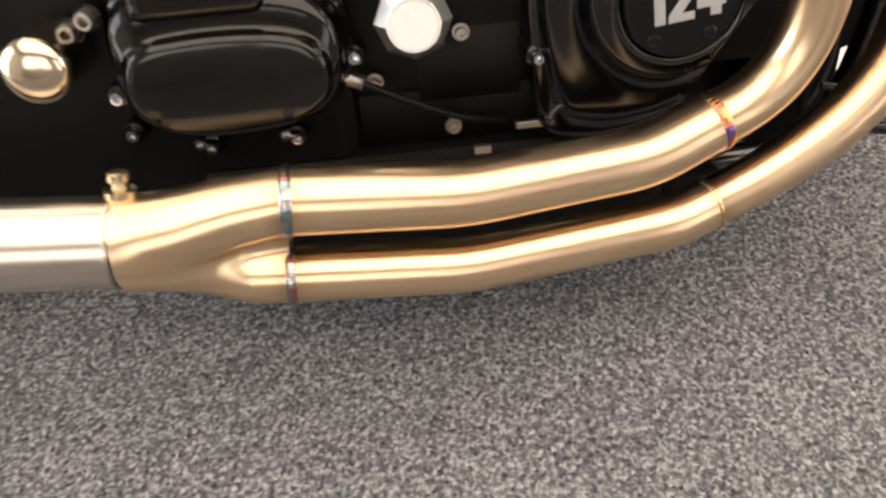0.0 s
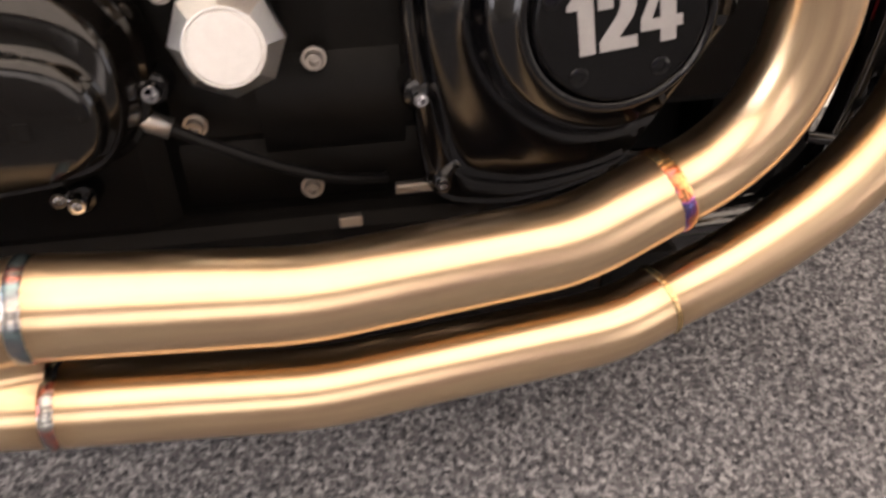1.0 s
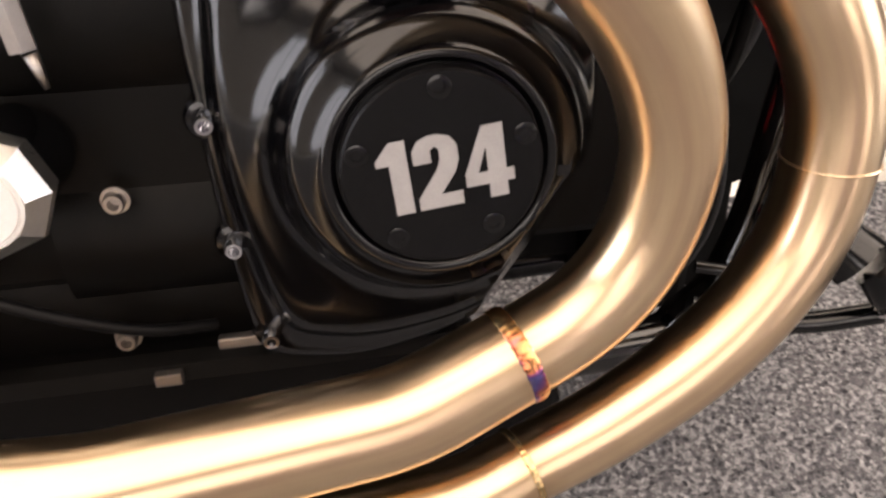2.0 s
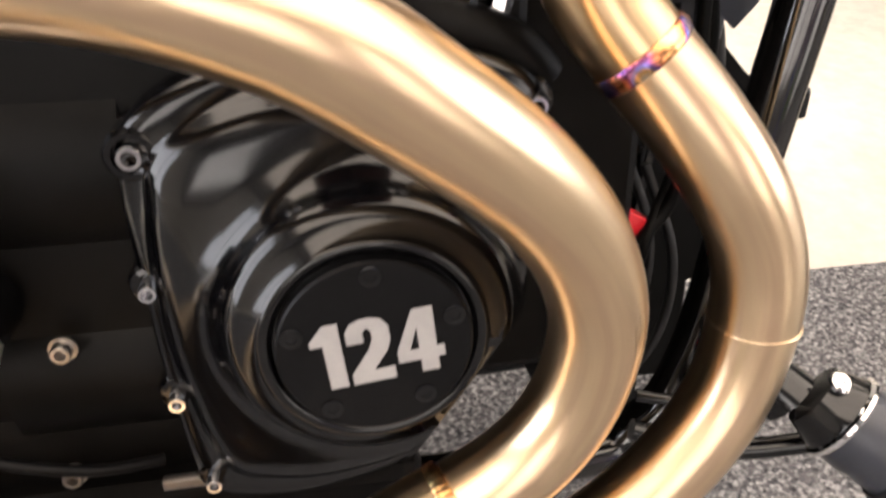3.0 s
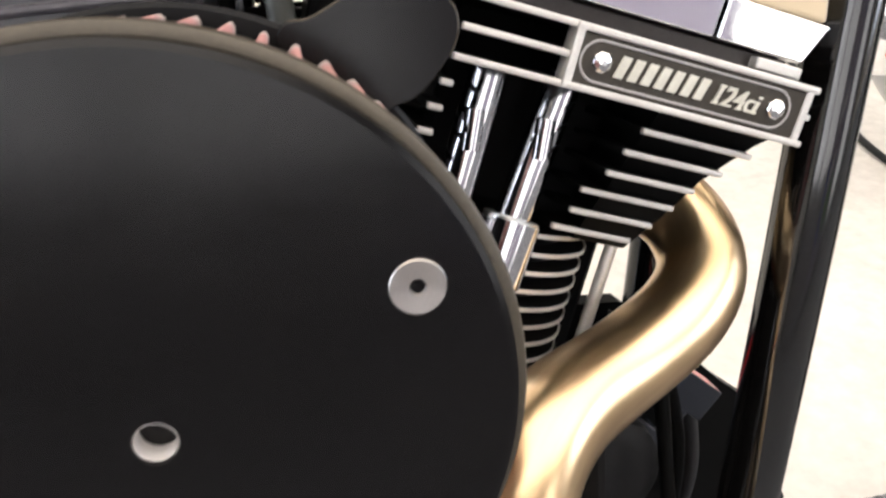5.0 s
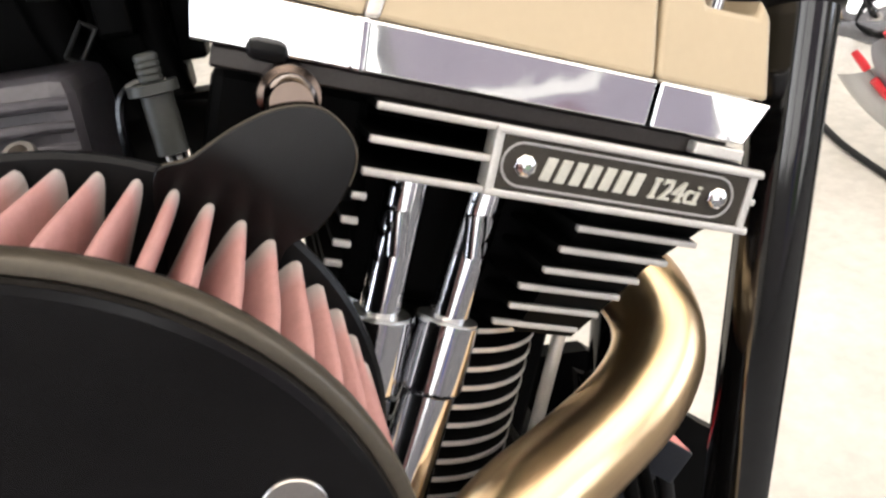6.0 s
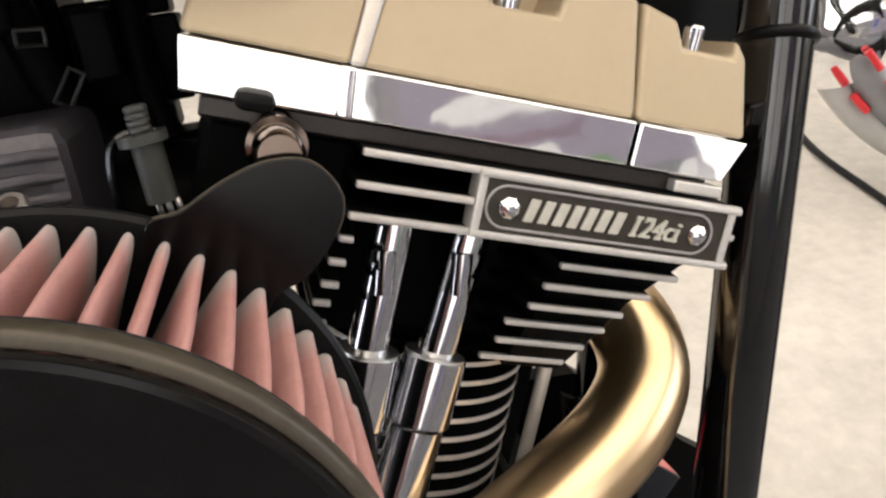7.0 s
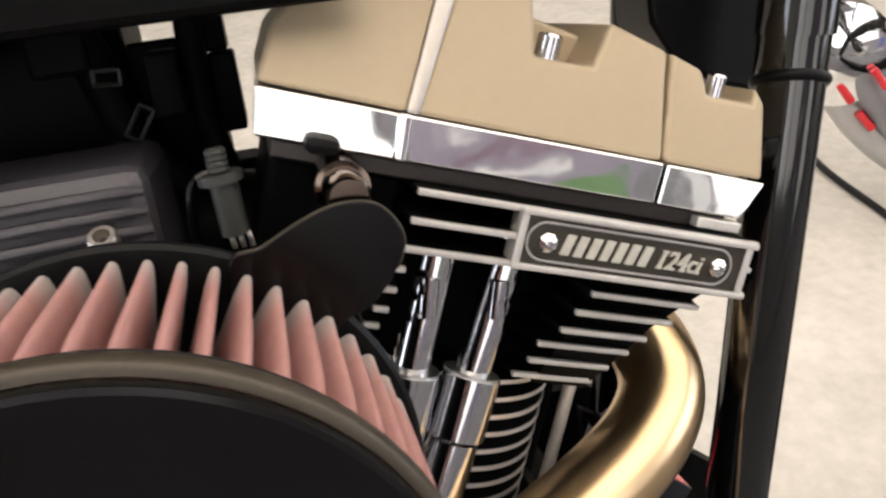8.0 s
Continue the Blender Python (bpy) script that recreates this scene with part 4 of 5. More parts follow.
head = part("cylinder_head", box(bmesh.new(), (-0.045, 0.535, -0.074), (0.065, 0.66, 0.02), 0.006, CYL), FINBLACK, bike, "black finned cylinder head with polished fin edges")
for v, u0 in ((0.0105, -0.0495), (0.0, -0.0500), (-0.0104, -0.0507)):
    bm = bmesh.new()
    fin_plate(bm, [(u0, 0.478), (0.0875, 0.478), (0.0905, 0.50), (0.0905, 0.66), (u0, 0.66)], v)
    part("fin", bm, FINBLACK, head, smooth=False)
    bm = bmesh.new()
    edge_bar(bm, u0, -0.009 if v == 0.0 else 0.088, v, 0.4755)
    part("fin_edge", bm, FINEDGE, head, "polished bare metal fin edge")
    bm = bmesh.new()
    edge_bar(bm, 0.0855, 0.0915, v, 0.4765)
    part("fin_edge", bm, FINEDGE, head)
for v, y, ul, ur, ll, lr in ((-0.0200, 0.4824, 0.0291, 0.0775, -0.0515, -0.0465), (-0.0297, 0.487, 0.0267, 0.0710, -0.0529, -0.0470), (-0.0397, 0.4925, 0.0251, 0.0649, -0.0534, -0.0471), (-0.0497, 0.5008, 0.0205, 0.0635, -0.0540, -0.0476), (-0.0600, 0.507, 0.0210, 0.0599, -0.0519, -0.0468), (-0.0697, 0.513, 0.0180, 0.0556, -0.052, -0.047)):
    bm = bmesh.new()
    fin_plate(bm, [(ll, y + 0.0025), (lr, y + 0.0025), (lr + 0.004, 0.55), (ul - 0.004, 0.55), (ul, y + 0.0025), (ur, y + 0.0025), (ur + 0.003, y + 0.03), (ur - 0.01, 0.65), (ll, 0.65)], v)
    part("fin", bm, FINBLACK, head, smooth=False)
    bm = bmesh.new()
    edge_bar(bm, ul, ur, v, y)
    part("fin_edge", bm, FINEDGE, head)
    bm = bmesh.new()
    edge_bar(bm, ll, lr, v, y)
    part("fin_edge", bm, FINEDGE, head)

BAXIS = CYL.to_3x3() @ Vector((0, 0, 1))
BU, BY = 0.0065, 0.570
barrel = part("cylinder_barrel", sweep(bmesh.new(), [CYL @ Vector((BU, BY, -0.075)), CYL @ Vector((BU, BY, -0.25))], 0.038, 40), FINBLACK, bike, "black cylinder barrel with polished cooling fins")
part("drain_line", sweep(bmesh.new(), [CYL @ Vector((0.0640, 0.545, -0.070)), CYL @ Vector((0.0640, 0.545, -0.20))], 0.0032, 16), FINEDGE, barrel, "thin bright oil line")
for k in range(15):
    c = CYL @ Vector((BU, BY, -0.0770 - 0.0088 * k))
    part("fin", lathe(bmesh.new(), [(-0.0010, 0.037), (-0.0010, 0.0505), (0.0010, 0.0505), (0.0010, 0.037)], c, BAXIS, 64, False), FINBLACK, barrel)
    part("fin_edge", lathe(bmesh.new(), [(-0.0010, 0.0503), (-0.0010, 0.0512), (0.0010, 0.0512), (0.0010, 0.0503)], c, BAXIS, 64, False), FINEDGE, barrel)

part("barrel_shroud", box(bmesh.new(), (0.035, 0.605, -0.21), (0.088, 0.64, -0.055), 0.003, CYL), FINBLACK, barrel)

# badge on the head
badge = part("badge", box(bmesh.new(), (-0.008, 0.4745, -0.0090), (0.0855, 0.484, 0.0090), 0.0008, CYL), BADGE, bike, "dark bronze engine badge with raised silver lettering")
bm = bmesh.new()
for u0, u1, v0, v1 in ((-0.0108, -0.0078, -0.0112, 0.0112), (0.0845, 0.0875, -0.0112, 0.0112)):
    box(bm, (u0, 0.4735, v0), (u1, 0.484, v1), 0.0006, CYL)
box(bm, (-0.0108, 0.4733, 0.0090), (0.0895, 0.484, 0.0115), 0.0006, CYL)
box(bm, (-0.0108, 0.4733, -0.0115), (0.0895, 0.484, -0.0090), 0.0006, CYL)
part("badge_frame", bm, FINEDGE, badge)


def stadium(bm, u0, u1, vc, r, w, y):
    pts = []
    for k in range(17):
        a = math.pi / 2 + math.pi * k / 16
        pts.append(((u0 + r) + r * math.cos(a), vc + r * math.sin(a)))
    for k in range(17):
        a = -math.pi / 2 + math.pi * k / 16
        pts.append(((u1 - r) + r * math.cos(a), vc + r * math.sin(a)))
    line = [CYL @ Vector((u, y, v)) for u, v in pts]
    line.append(line[0])
    return sweep(bm, line, w, 6, False)


part("badge_line", stadium(bmesh.new(), -0.0068, 0.0798, 0.0, 0.0072, 0.0005, 0.4743), SILVER, badge)
TXT = CYL @ Matrix.Translation((0, 0.4745, 0)) @ Matrix.Rotation(radians(90), 4, "X")
for k in range(7):
    # plain slanted bars in place of the maker's word
    bar = bmesh.new()
    box(bar, (0, 0, 0), (0.0036, 0.0080, 0.0010), 0.0003)
    for v in bar.verts:
        v.co.x += 0.25 * v.co.y
    bar.transform(TXT @ Matrix.Translation((0.0066 + 0.0054 * k, -0.0040, 0)))
    part("badge_bar", bar, LETTER, badge)
slab_lettering("badge_text", "124ci", (0.0478, -0.0038), (0.0668, 0.0036), TXT, LETTER, badge, 0.0010, 0.055)
for u in (0.0010, 0.0733):
    part("badge_bolt", lathe(bmesh.new(), [(0, 0.0038), (0.0016, 0.0038), (0.0028, 0.0028), (0.0035, 0.0010)], CYL @ Vector((u, 0.4744, 0)), RIGHT, 8), CHROME, badge)


# rocker box
def prism(bm, pts, y0, y1, bevel=0.002, draft=0.0):
    """A block with an outline of (u, v) in the cylinder's frame, from y0 to y1; draft: how far its front leans back at the top."""
    f = bm.faces.new([bm.verts.new((u, y0, v)) for u, v in pts])
    r = bmesh.ops.extrude_face_region(bm, geom=[f])
    back = [v for v in r["geom"] if isinstance(v, bmesh.types.BMVert)]
    bmesh.ops.translate(bm, verts=back, vec=(0, y1 - y0, 0))
    lo, hi = min(v for _, v in pts), max(v for _, v in pts)
    for v in bm.verts:
        if v not in back:
            v.co.y += draft * (v.co.z - lo) / (hi - lo)
    if bevel:
        bmesh.ops.bevel(bm, geom=list(bm.edges), offset=bevel, segments=3, affect="EDGES", profile=0.5)
    bmesh.ops.transform(bm, matrix=CYL, verts=bm.verts)
    return bm


part("head_core", prism(bmesh.new(), [(0.030, -0.074), (0.0550, -0.074), (0.0582, -0.0665), (0.0625, -0.0560), (0.0660, -0.0460), (0.0688, -0.0360), (0.0745, -0.0265), (0.0812, -0.0160), (0.0875, -0.0095), (0.036, -0.0095)], 0.5165, 0.655, 0.0, -0.030), FINBLACK, head)
part("head_deck", prism(bmesh.new(), [(-0.10, 0.0115), (0.080, 0.0115), (0.082, 0.0185), (-0.10, 0.0185)], 0.489, 0.65, 0.001), DECKGREY, head)
part("deck_tab", prism(bmesh.new(), [(0.066, 0.0125), (0.086, 0.0125), (0.086, 0.0170), (0.066, 0.0170)], 0.4835, 0.50, 0.0008), FINEDGE, head)
rocker = part("rocker_base", prism(bmesh.new(), [(-0.106, 0.0187), (-0.0565, 0.0187), (-0.0585, 0.0348), (-0.108, 0.0352)], 0.4835, 0.655, 0.0009), CHROME, bike, "chromed rocker box base")
part("rocker_spacer", prism(bmesh.new(), [(-0.0545, 0.0187), (0.0450, 0.0187), (0.0450, 0.0348), (-0.0560, 0.0348)], 0.4838, 0.655, 0.0009), CHROME, rocker)
part("rocker_spacer", prism(bmesh.new(), [(0.0465, 0.0187), (0.0845, 0.0187), (0.0912, 0.0343), (0.0465, 0.0347)], 0.4835, 0.655, 0.0009), CHROME, rocker)
part("rocker_rib", prism(bmesh.new(), [(-0.0590, 0.0185), (-0.0535, 0.0185), (-0.0545, 0.0352), (-0.0600, 0.0352)], 0.4820, 0.65, 0.0012), CHROME, rocker)
part("port_block", box(bmesh.new(), (-0.100, 0.510, -0.034), (-0.046, 0.60, 0.0110), 0.004, CYL), FINBLACK, head)
part("rubber_cap", box(bmesh.new(), (-0.0900, 0.4775, 0.0165), (-0.0775, 0.4870, 0.0232), 0.0030, CYL), SATIN, rocker, "black rubber cap")
cover = part("rocker_cover", prism(bmesh.new(), [(-0.108, 0.0360), (-0.0560, 0.0354), (-0.0480, 0.080), (-0.097, 0.072), (-0.1060, 0.056)], 0.4862, 0.63, 0.002, 0.016), BEIGE, bike, "champagne painted rocker cover")
part("cover_rib", prism(bmesh.new(), [(-0.0518, 0.0352), (-0.0572, 0.0352), (-0.0510, 0.082), (-0.0432, 0.082)], 0.4848, 0.63, 0.0015, 0.016), SCREW, cover)
part("cover_panel", prism(bmesh.new(), [(-0.0535, 0.0352), (0.0452, 0.0350), (0.0435, 0.0758), (0.0180, 0.0815), (0.0125, 0.0642), (-0.0112, 0.0630), (-0.0145, 0.0860), (-0.0430, 0.0850)], 0.4862, 0.63, 0.002, 0.018), BEIGE, cover)
part("cover_panel", prism(bmesh.new(), [(0.0456, 0.0350), (0.0912, 0.0352), (0.0895, 0.0640), (0.0850, 0.0700), (0.0835, 0.0634), (0.0628, 0.0628), (0.0595, 0.0720), (0.0450, 0.0756)], 0.4860, 0.62, 0.002, 0.014), BEIGE, cover)
part("cover_core", prism(bmesh.new(), [(-0.050, 0.040), (0.086, 0.040), (0.086, 0.0600), (0.062, 0.0660), (0.040, 0.0730), (0.014, 0.0760), (-0.030, 0.0815)], 0.520, 0.62, 0.002, 0.006), BEIGE, cover)
for u, v, w in ((-0.0045, 0.0600, 0.0048), (0.0695, 0.0595, 0.0038)):
    c0 = CYL @ Vector((u, 0.5035, v))
    part("cover_bolt", lathe(bmesh.new(), [(0, w), (0.0115, w), (0.0125, w * 0.86), (0.0125, w * 0.5), (0.008, w * 0.45)], c0, BAXIS, 20), RODCHROME, cover)

# push rod tubes
for top, mid, low in (((0.2735, 0.5155, 0.705), (0.2455, 0.511, 0.6465), (0.1990, 0.498, 0.545)), ((0.2420, 0.5135, 0.712), (0.2195, 0.509, 0.6555), (0.1790, 0.50, 0.545))):
    a, b, c = Vector(top), Vector(mid), Vector(low)
    tube = part("push_rod_tube", sweep(bmesh.new(), [a, b], 0.0080, 28), RODCHROME, bike, "chrome push rod tube")
    k = a.lerp(b, 0.42)
    part("keeper", sweep(bmesh.new(), [k + Vector((0.001, -0.0055, 0.009)), k + Vector((-0.003, -0.0062, -0.007))], 0.0042, 14), RODCHROME, tube)
    low_cover = part("push_rod_cover", sweep(bmesh.new(), [b.lerp(c, -0.02), b.lerp(c, 0.02), b.lerp(c, 0.22), b.lerp(c, 0.24), c], lambda s: 0.0130 if s < 0.6 else 0.0112, 32), RODCHROME, bike, "chrome push rod cover")
    part("collar", sweep(bmesh.new(), [b.lerp(c, -0.03), b.lerp(c, 0.0)], 0.0122, 28), ALU, low_cover)
for top, low in (((-0.06, 0.508, 0.66), (0.062, 0.498, 0.522)), ((-0.095, 0.508, 0.66), (0.036, 0.500, 0.522))):
    a, c = Vector(top), Vector(low)
    part("push_rod_tube", sweep(bmesh.new(), [a, c], 0.0068, 28), RODCHROME, bike, "chrome push rod tube")
    part("push_rod_cover", sweep(bmesh.new(), [a.lerp(c, 0.72), c], 0.0092, 28), RODCHROME, bike, "chrome push rod cover")

# lifter blocks with clustered chrome adjusters
ADJUSTERS = (
    (0.187, 1, ((-0.019, 0.547, 0.011, 5.2), (-0.017, 0.525, 0.016, 3.0), (-0.013, 0.524, 0.016, 2.8), (-0.008, 0.523, 0.016, 3.4), (-0.0035, 0.545, 0.021, 4.4), (0.0045, 0.555, 0.017, 3.0), (0.003, 0.537, 0.026, 4.0), (0.0015, 0.521, 0.015, 5.6), (0.0135, 0.536, 0.018, 4.0), (0.015, 0.526, 0.005, 6.6), (0.0175, 0.514, 0.017, 4.6), (0.024, 0.545, 0.008, 4.6), (-0.0265, 0.540, 0.011, 3.6))),
    (0.070, -1, ((-0.018, 0.551, 0.011, 3.6), (-0.011, 0.5505, 0.012, 3.4), (-0.0075, 0.545, 0.013, 3.0), (-0.0115, 0.541, 0.006, 5.6), (0.001, 0.545, 0.012, 3.4), (0.0025, 0.540, 0.006, 6.2), (0.013, 0.5405, 0.013, 3.8), (0.019, 0.540, 0.010, 3.6), (-0.004, 0.530, 0.014, 4.2), (0.009, 0.529, 0.013, 4.0))))
for cx, s, pieces in ADJUSTERS:
    blk = part("lifter_block", box(bmesh.new(), (cx - 0.034, 0.497, 0.490), (cx + 0.034, 0.54, 0.516), 0.006), WRINKLE, bike, "black lifter block with chrome fittings")
    for k, (dx, z, length, mm) in enumerate(pieces):
        lean = Vector((0.28 * s + 0.10 * math.sin(7.3 * k), 0.05 * math.cos(3.1 * k), 1)).normalized() * length / 2
        c = Vector((cx + dx, 0.489 + 0.004 * math.cos(5.1 * k), z))
        six = mm > 4.3
        mm *= 1.2
        part("lock_nut" if six else "adjuster", sweep(bmesh.new(), [c - lean, c - lean * 0.9, c + lean * 0.9, c + lean], lambda f, q=mm / 1000: q if 0.1 < f < 0.9 else q * 0.86, 6 if six else 14), RODCHROME, blk, smooth=not six)
    for k, (dx, z, length, mm) in enumerate(pieces[1:]):
        c = Vector((cx + dx + 0.0035 * s, 0.4975, z - 0.005))
        lean = Vector((0.3 * s, 0, 1)).normalized() * length * 0.55
        part("adjuster", sweep(bmesh.new(), [c - lean, c + lean], 0.0036, 12), RODCHROME, blk)
    part("gallery", box(bmesh.new(), (cx - 0.030, 0.500, 0.510), (cx + 0.030, 0.52, 0.552), 0.008), FINBLACK, blk)
part("case_shoulder", sweep(bmesh.new(), spline([(0.128, 0.489, 0.506), (0.160, 0.487, 0.507), (0.183, 0.485, 0.503), (0.2095, 0.484, 0.493), (0.2225, 0.486, 0.478)]), 0.0125, 20), WRINKLE, case)
part("bolt", socket_bolt(bmesh.new(), (0.1193, 0.4985, 0.537), RIGHT, 0.0050, 0.006, 0.0064), SCREW, case)
part("bolt_boss", lathe(bmesh.new(), [(0, 0.010), (0.003, 0.010), (0.004, 0.0085)], (0.1193, 0.5015, 0.537), RIGHT, 24), SATIN, case)

# rear cylinder, behind the air cleaner
RCYL = Matrix.Translation((0.0, 0, 0.70)) @ Matrix.Rotation(radians(-25), 4, "Y")
rear = part("cylinder_barrel", sweep(bmesh.new(), [RCYL @ Vector((-0.03, 0.575, 0.0)), RCYL @ Vector((-0.03, 0.575, -0.19))], 0.045, 40), FINBLACK, bike, "black cylinder barrel with polished cooling fins")
for k in range(14):
    c = RCYL @ Vector((-0.03, 0.575, -0.04 - 0.0098 * k))
    ax = RCYL.to_3x3() @ Vector((0, 0, 1))
    part("fin", lathe(bmesh.new(), [(-0.0011, 0.044), (-0.0011, 0.0655), (0.0011, 0.0655), (0.0011, 0.044)], c, ax, 56, False), FINBLACK, rear)
    part("fin_edge", lathe(bmesh.new(), [(-0.0010, 0.0653), (-0.0010, 0.0662), (0.0010, 0.0662), (0.0010, 0.0653)], c, ax, 56, False), FINEDGE, rear)

# frame
TY = 0.552
part("frame_downtube", sweep(bmesh.new(), spline([(0.4330, TY, 0.775), (0.4300, TY, 0.745), (0.4075, TY, 0.565), (0.3850, TY, 0.40), (0.365, TY, 0.26), (0.33, TY, 0.20), (0.24, TY, 0.178), (-0.3, TY, 0.185)]), 0.0168, 32), TUBEPAINT, bike, "gloss black frame downtube")
part("frame_downtube", sweep(bmesh.new(), spline([(0.4300, 0.69, 0.90), (0.4185, 0.69, 0.745), (0.3975, 0.69, 0.565), (0.3750, 0.69, 0.40), (0.355, 0.69, 0.26), (0.32, 0.69, 0.20), (0.23, 0.69, 0.178), (-0.3, 0.69, 0.185)]), 0.0160, 32), GLOSS, bike)
part("tube_collar", sweep(bmesh.new(), [Vector((0.4300 + 0.0158 * math.cos(a), TY + 0.0158 * math.sin(a), 0.7420 - 0.0035 * math.cos(a) - 0.0045 * math.sin(a))) for a in [2 * math.pi * k / 40 for k in range(41)]], 0.0030, 12, False), SATIN, bike, "dark fillet of the neck joint")
part("steering_head", sweep(bmesh.new(), spline([(0.4325, TY, 0.764), (0.4390, TY, 0.82), (0.452, TY, 0.92)]), lambda s: 0.0182, 32), TUBEPAINT, bike, "gloss black frame neck")
part("neck_gusset", extrude_outline(bmesh.new(), [(0.380, 0.84), (0.384, 0.775), (0.398, 0.752), (0.422, 0.738), (0.445, 0.730), (0.470, 0.75), (0.470, 0.84)], 0.600, 0.640, 0.003), SATIN, bike, "satin black gusset behind the frame neck")
# behind the front header
part("oil_filter", lathe(bmesh.new(), [(0, 0.036), (0.055, 0.036), (0.066, 0.0345), (0.0705, 0.030), (0.072, 0.022), (0.072, 0.001)], (0.3175, 0.655, 0.4500), (0.04, -1, 0.02), 44), RUBBER, bike, "matt black oil filter canister")
mount = part("engine_mount", extrude_outline(bmesh.new(), [(0.285, 0.24), (0.40, 0.20), (0.52, 0.24), (0.52, 0.375), (0.472, 0.415), (0.434, 0.454), (0.385, 0.50), (0.335, 0.505), (0.285, 0.47)], 0.722, 0.74), FINBLACK, bike, "black front engine mounting plate")
STRIP = pose(0.3745, 0.592, 0.5095, 0, 41.5, 0)
part("mount_edge", box(bmesh.new(), (-0.0300, 0.0015, -0.004), (0.0280, 0.020, 0.0004), 0.0008, STRIP), RED, mount, "bright red upper edge of the mounting bracket")
part("mount_lip", box(bmesh.new(), (-0.0300, -0.001, -0.022), (0.0280, 0.0015, 0.0004), 0.0008, STRIP), SLATE, mount)
part("mount_face", extrude_outline(bmesh.new(), [(0.2975, 0.377), (0.3300, 0.3580), (0.3250, 0.3290), (0.3140, 0.3480), (0.2950, 0.3660)], 0.562, 0.575, 0.001), RED, mount, "bright red face of the mounting bracket")
part("mount_plate", extrude_outline(bmesh.new(), [(0.350, 0.5265), (0.358, 0.5210), (0.394, 0.4900), (0.394, 0.380), (0.350, 0.380)], 0.652, 0.660), FINBLACK, mount)
part("mount_block", box(bmesh.new(), (0.280, 0.60, 0.17), (0.355, 0.70, 0.30), 0.010), FINBLACK, mount)
part("mount_block", box(bmesh.new(), (0.355, 0.735, 0.10), (0.46, 0.75, 0.42), 0.004), FINBLACK, mount)
part("mount_block", box(bmesh.new(), (0.262, 0.602, 0.28), (0.322, 0.70, 0.505), 0.010), FINBLACK, mount)
reg = part("regulator", extrude_outline(bmesh.new(), [(0.3410, 0.4960), (0.3515, 0.5200), (0.3660, 0.5280), (0.3725, 0.5150), (0.3760, 0.4620), (0.3570, 0.4760)], 0.625, 0.645, 0.0012), SLATE, bike, "slate-grey voltage regulator plate with slots")
for x, z in ((0.3555, 0.4915), (0.3560, 0.4840), (0.3668, 0.4725)):
    part("slot", box(bmesh.new(), (x - 0.0042, 0.6238, z - 0.0022), (x + 0.0042, 0.6258, z + 0.0022), 0.0006), FINBLACK, reg)
part("plate_bolt", socket_bolt(bmesh.new(), (0.3440, 0.6245, 0.4985), RIGHT, 0.0050, 0.006), CHROME, reg)
part("regulator_body", extrude_outline(bmesh.new(), [(0.3740, 0.5030), (0.3900, 0.4830), (0.3890, 0.4640), (0.3800, 0.4520), (0.3735, 0.4600)], 0.618, 0.650, 0.002), SLATE, reg)
part("regulator_foot", extrude_outline(bmesh.new(), [(0.3440, 0.4740), (0.3730, 0.4450), (0.3750, 0.4200), (0.3580, 0.4480)], 0.628, 0.650, 0.0015), SLATE, reg)
part("wiring_sleeve", sweep(bmesh.new(), spline([(0.330, 0.585, 0.565), (0.3375, 0.562, 0.5414), (0.3402, 0.560, 0.5149), (0.3438, 0.560, 0.4661), (0.3461, 0.560, 0.4259), (0.340, 0.565, 0.37), (0.318, 0.557, 0.350), (0.310, 0.558, 0.315)]), 0.0042, 16), FINBLACK, bike, "black wiring sleeve beside the regulator")
part("wiring_sleeve", sweep(bmesh.new(), spline([(0.352, 0.590, 0.535), (0.3580, 0.585, 0.5050), (0.3640, 0.585, 0.470), (0.362, 0.585, 0.43), (0.345, 0.58, 0.38), (0.322, 0.556, 0.353), (0.316, 0.556, 0.318)]), 0.0040, 16), FINBLACK, bike)
part("cable", sweep(bmesh.new(), spline([(0.385, 0.655, 0.56), (0.388, 0.645, 0.50), (0.400, 0.640, 0.45), (0.402, 0.645, 0.38), (0.37, 0.66, 0.30)]), 0.0055, 14), RUBBER, bike, "black cable sheath")
for k, (x, z) in enumerate(((0.372, 0.285), (0.395, 0.262))):
    part("brake_line", sweep(bmesh.new(), spline([(x - 0.03, 0.66, z + 0.10), (x, 0.652, z + 0.02), (x - 0.004, 0.655, z - 0.06), (x - 0.05, 0.66, z - 0.13)]), 0.004, 12), RUBBER, bike, "thin black fluid line")
part("banjo_fitting", socket_bolt(bmesh.new(), (0.300, 0.60, 0.345), RIGHT, 0.008, 0.02), SATIN, bike)
part("tube_lug", box(bmesh.new(), (0.395, 0.545, 0.428), (0.4115, 0.565, 0.448), 0.003), GLOSS, bike)

# foot peg and brake lever on the right side
pa, pb = Vector((0.404, 0.448, 0.280)), Vector((0.52, 0.350, 0.196))
peg = part("foot_peg", sweep(bmesh.new(), [pa, pa.lerp(pb, 0.08), pa.lerp(pb, 0.12), pa.lerp(pb, 0.20), pa.lerp(pb, 0.25), pb], lambda s: (0.0255, 0.0262, 0.0245, 0.0245, 0.0265, 0.0265)[round(s * 5)], 36), SLATE, bike, "black rubber foot peg with chrome collar")
part("peg_collar", sweep(bmesh.new(), [pa.lerp(pb, -0.12), pa.lerp(pb, -0.03), pa.lerp(pb, 0.0)], lambda s: 0.0255 if s > 0.3 else 0.020, 32), GLOSS, peg)
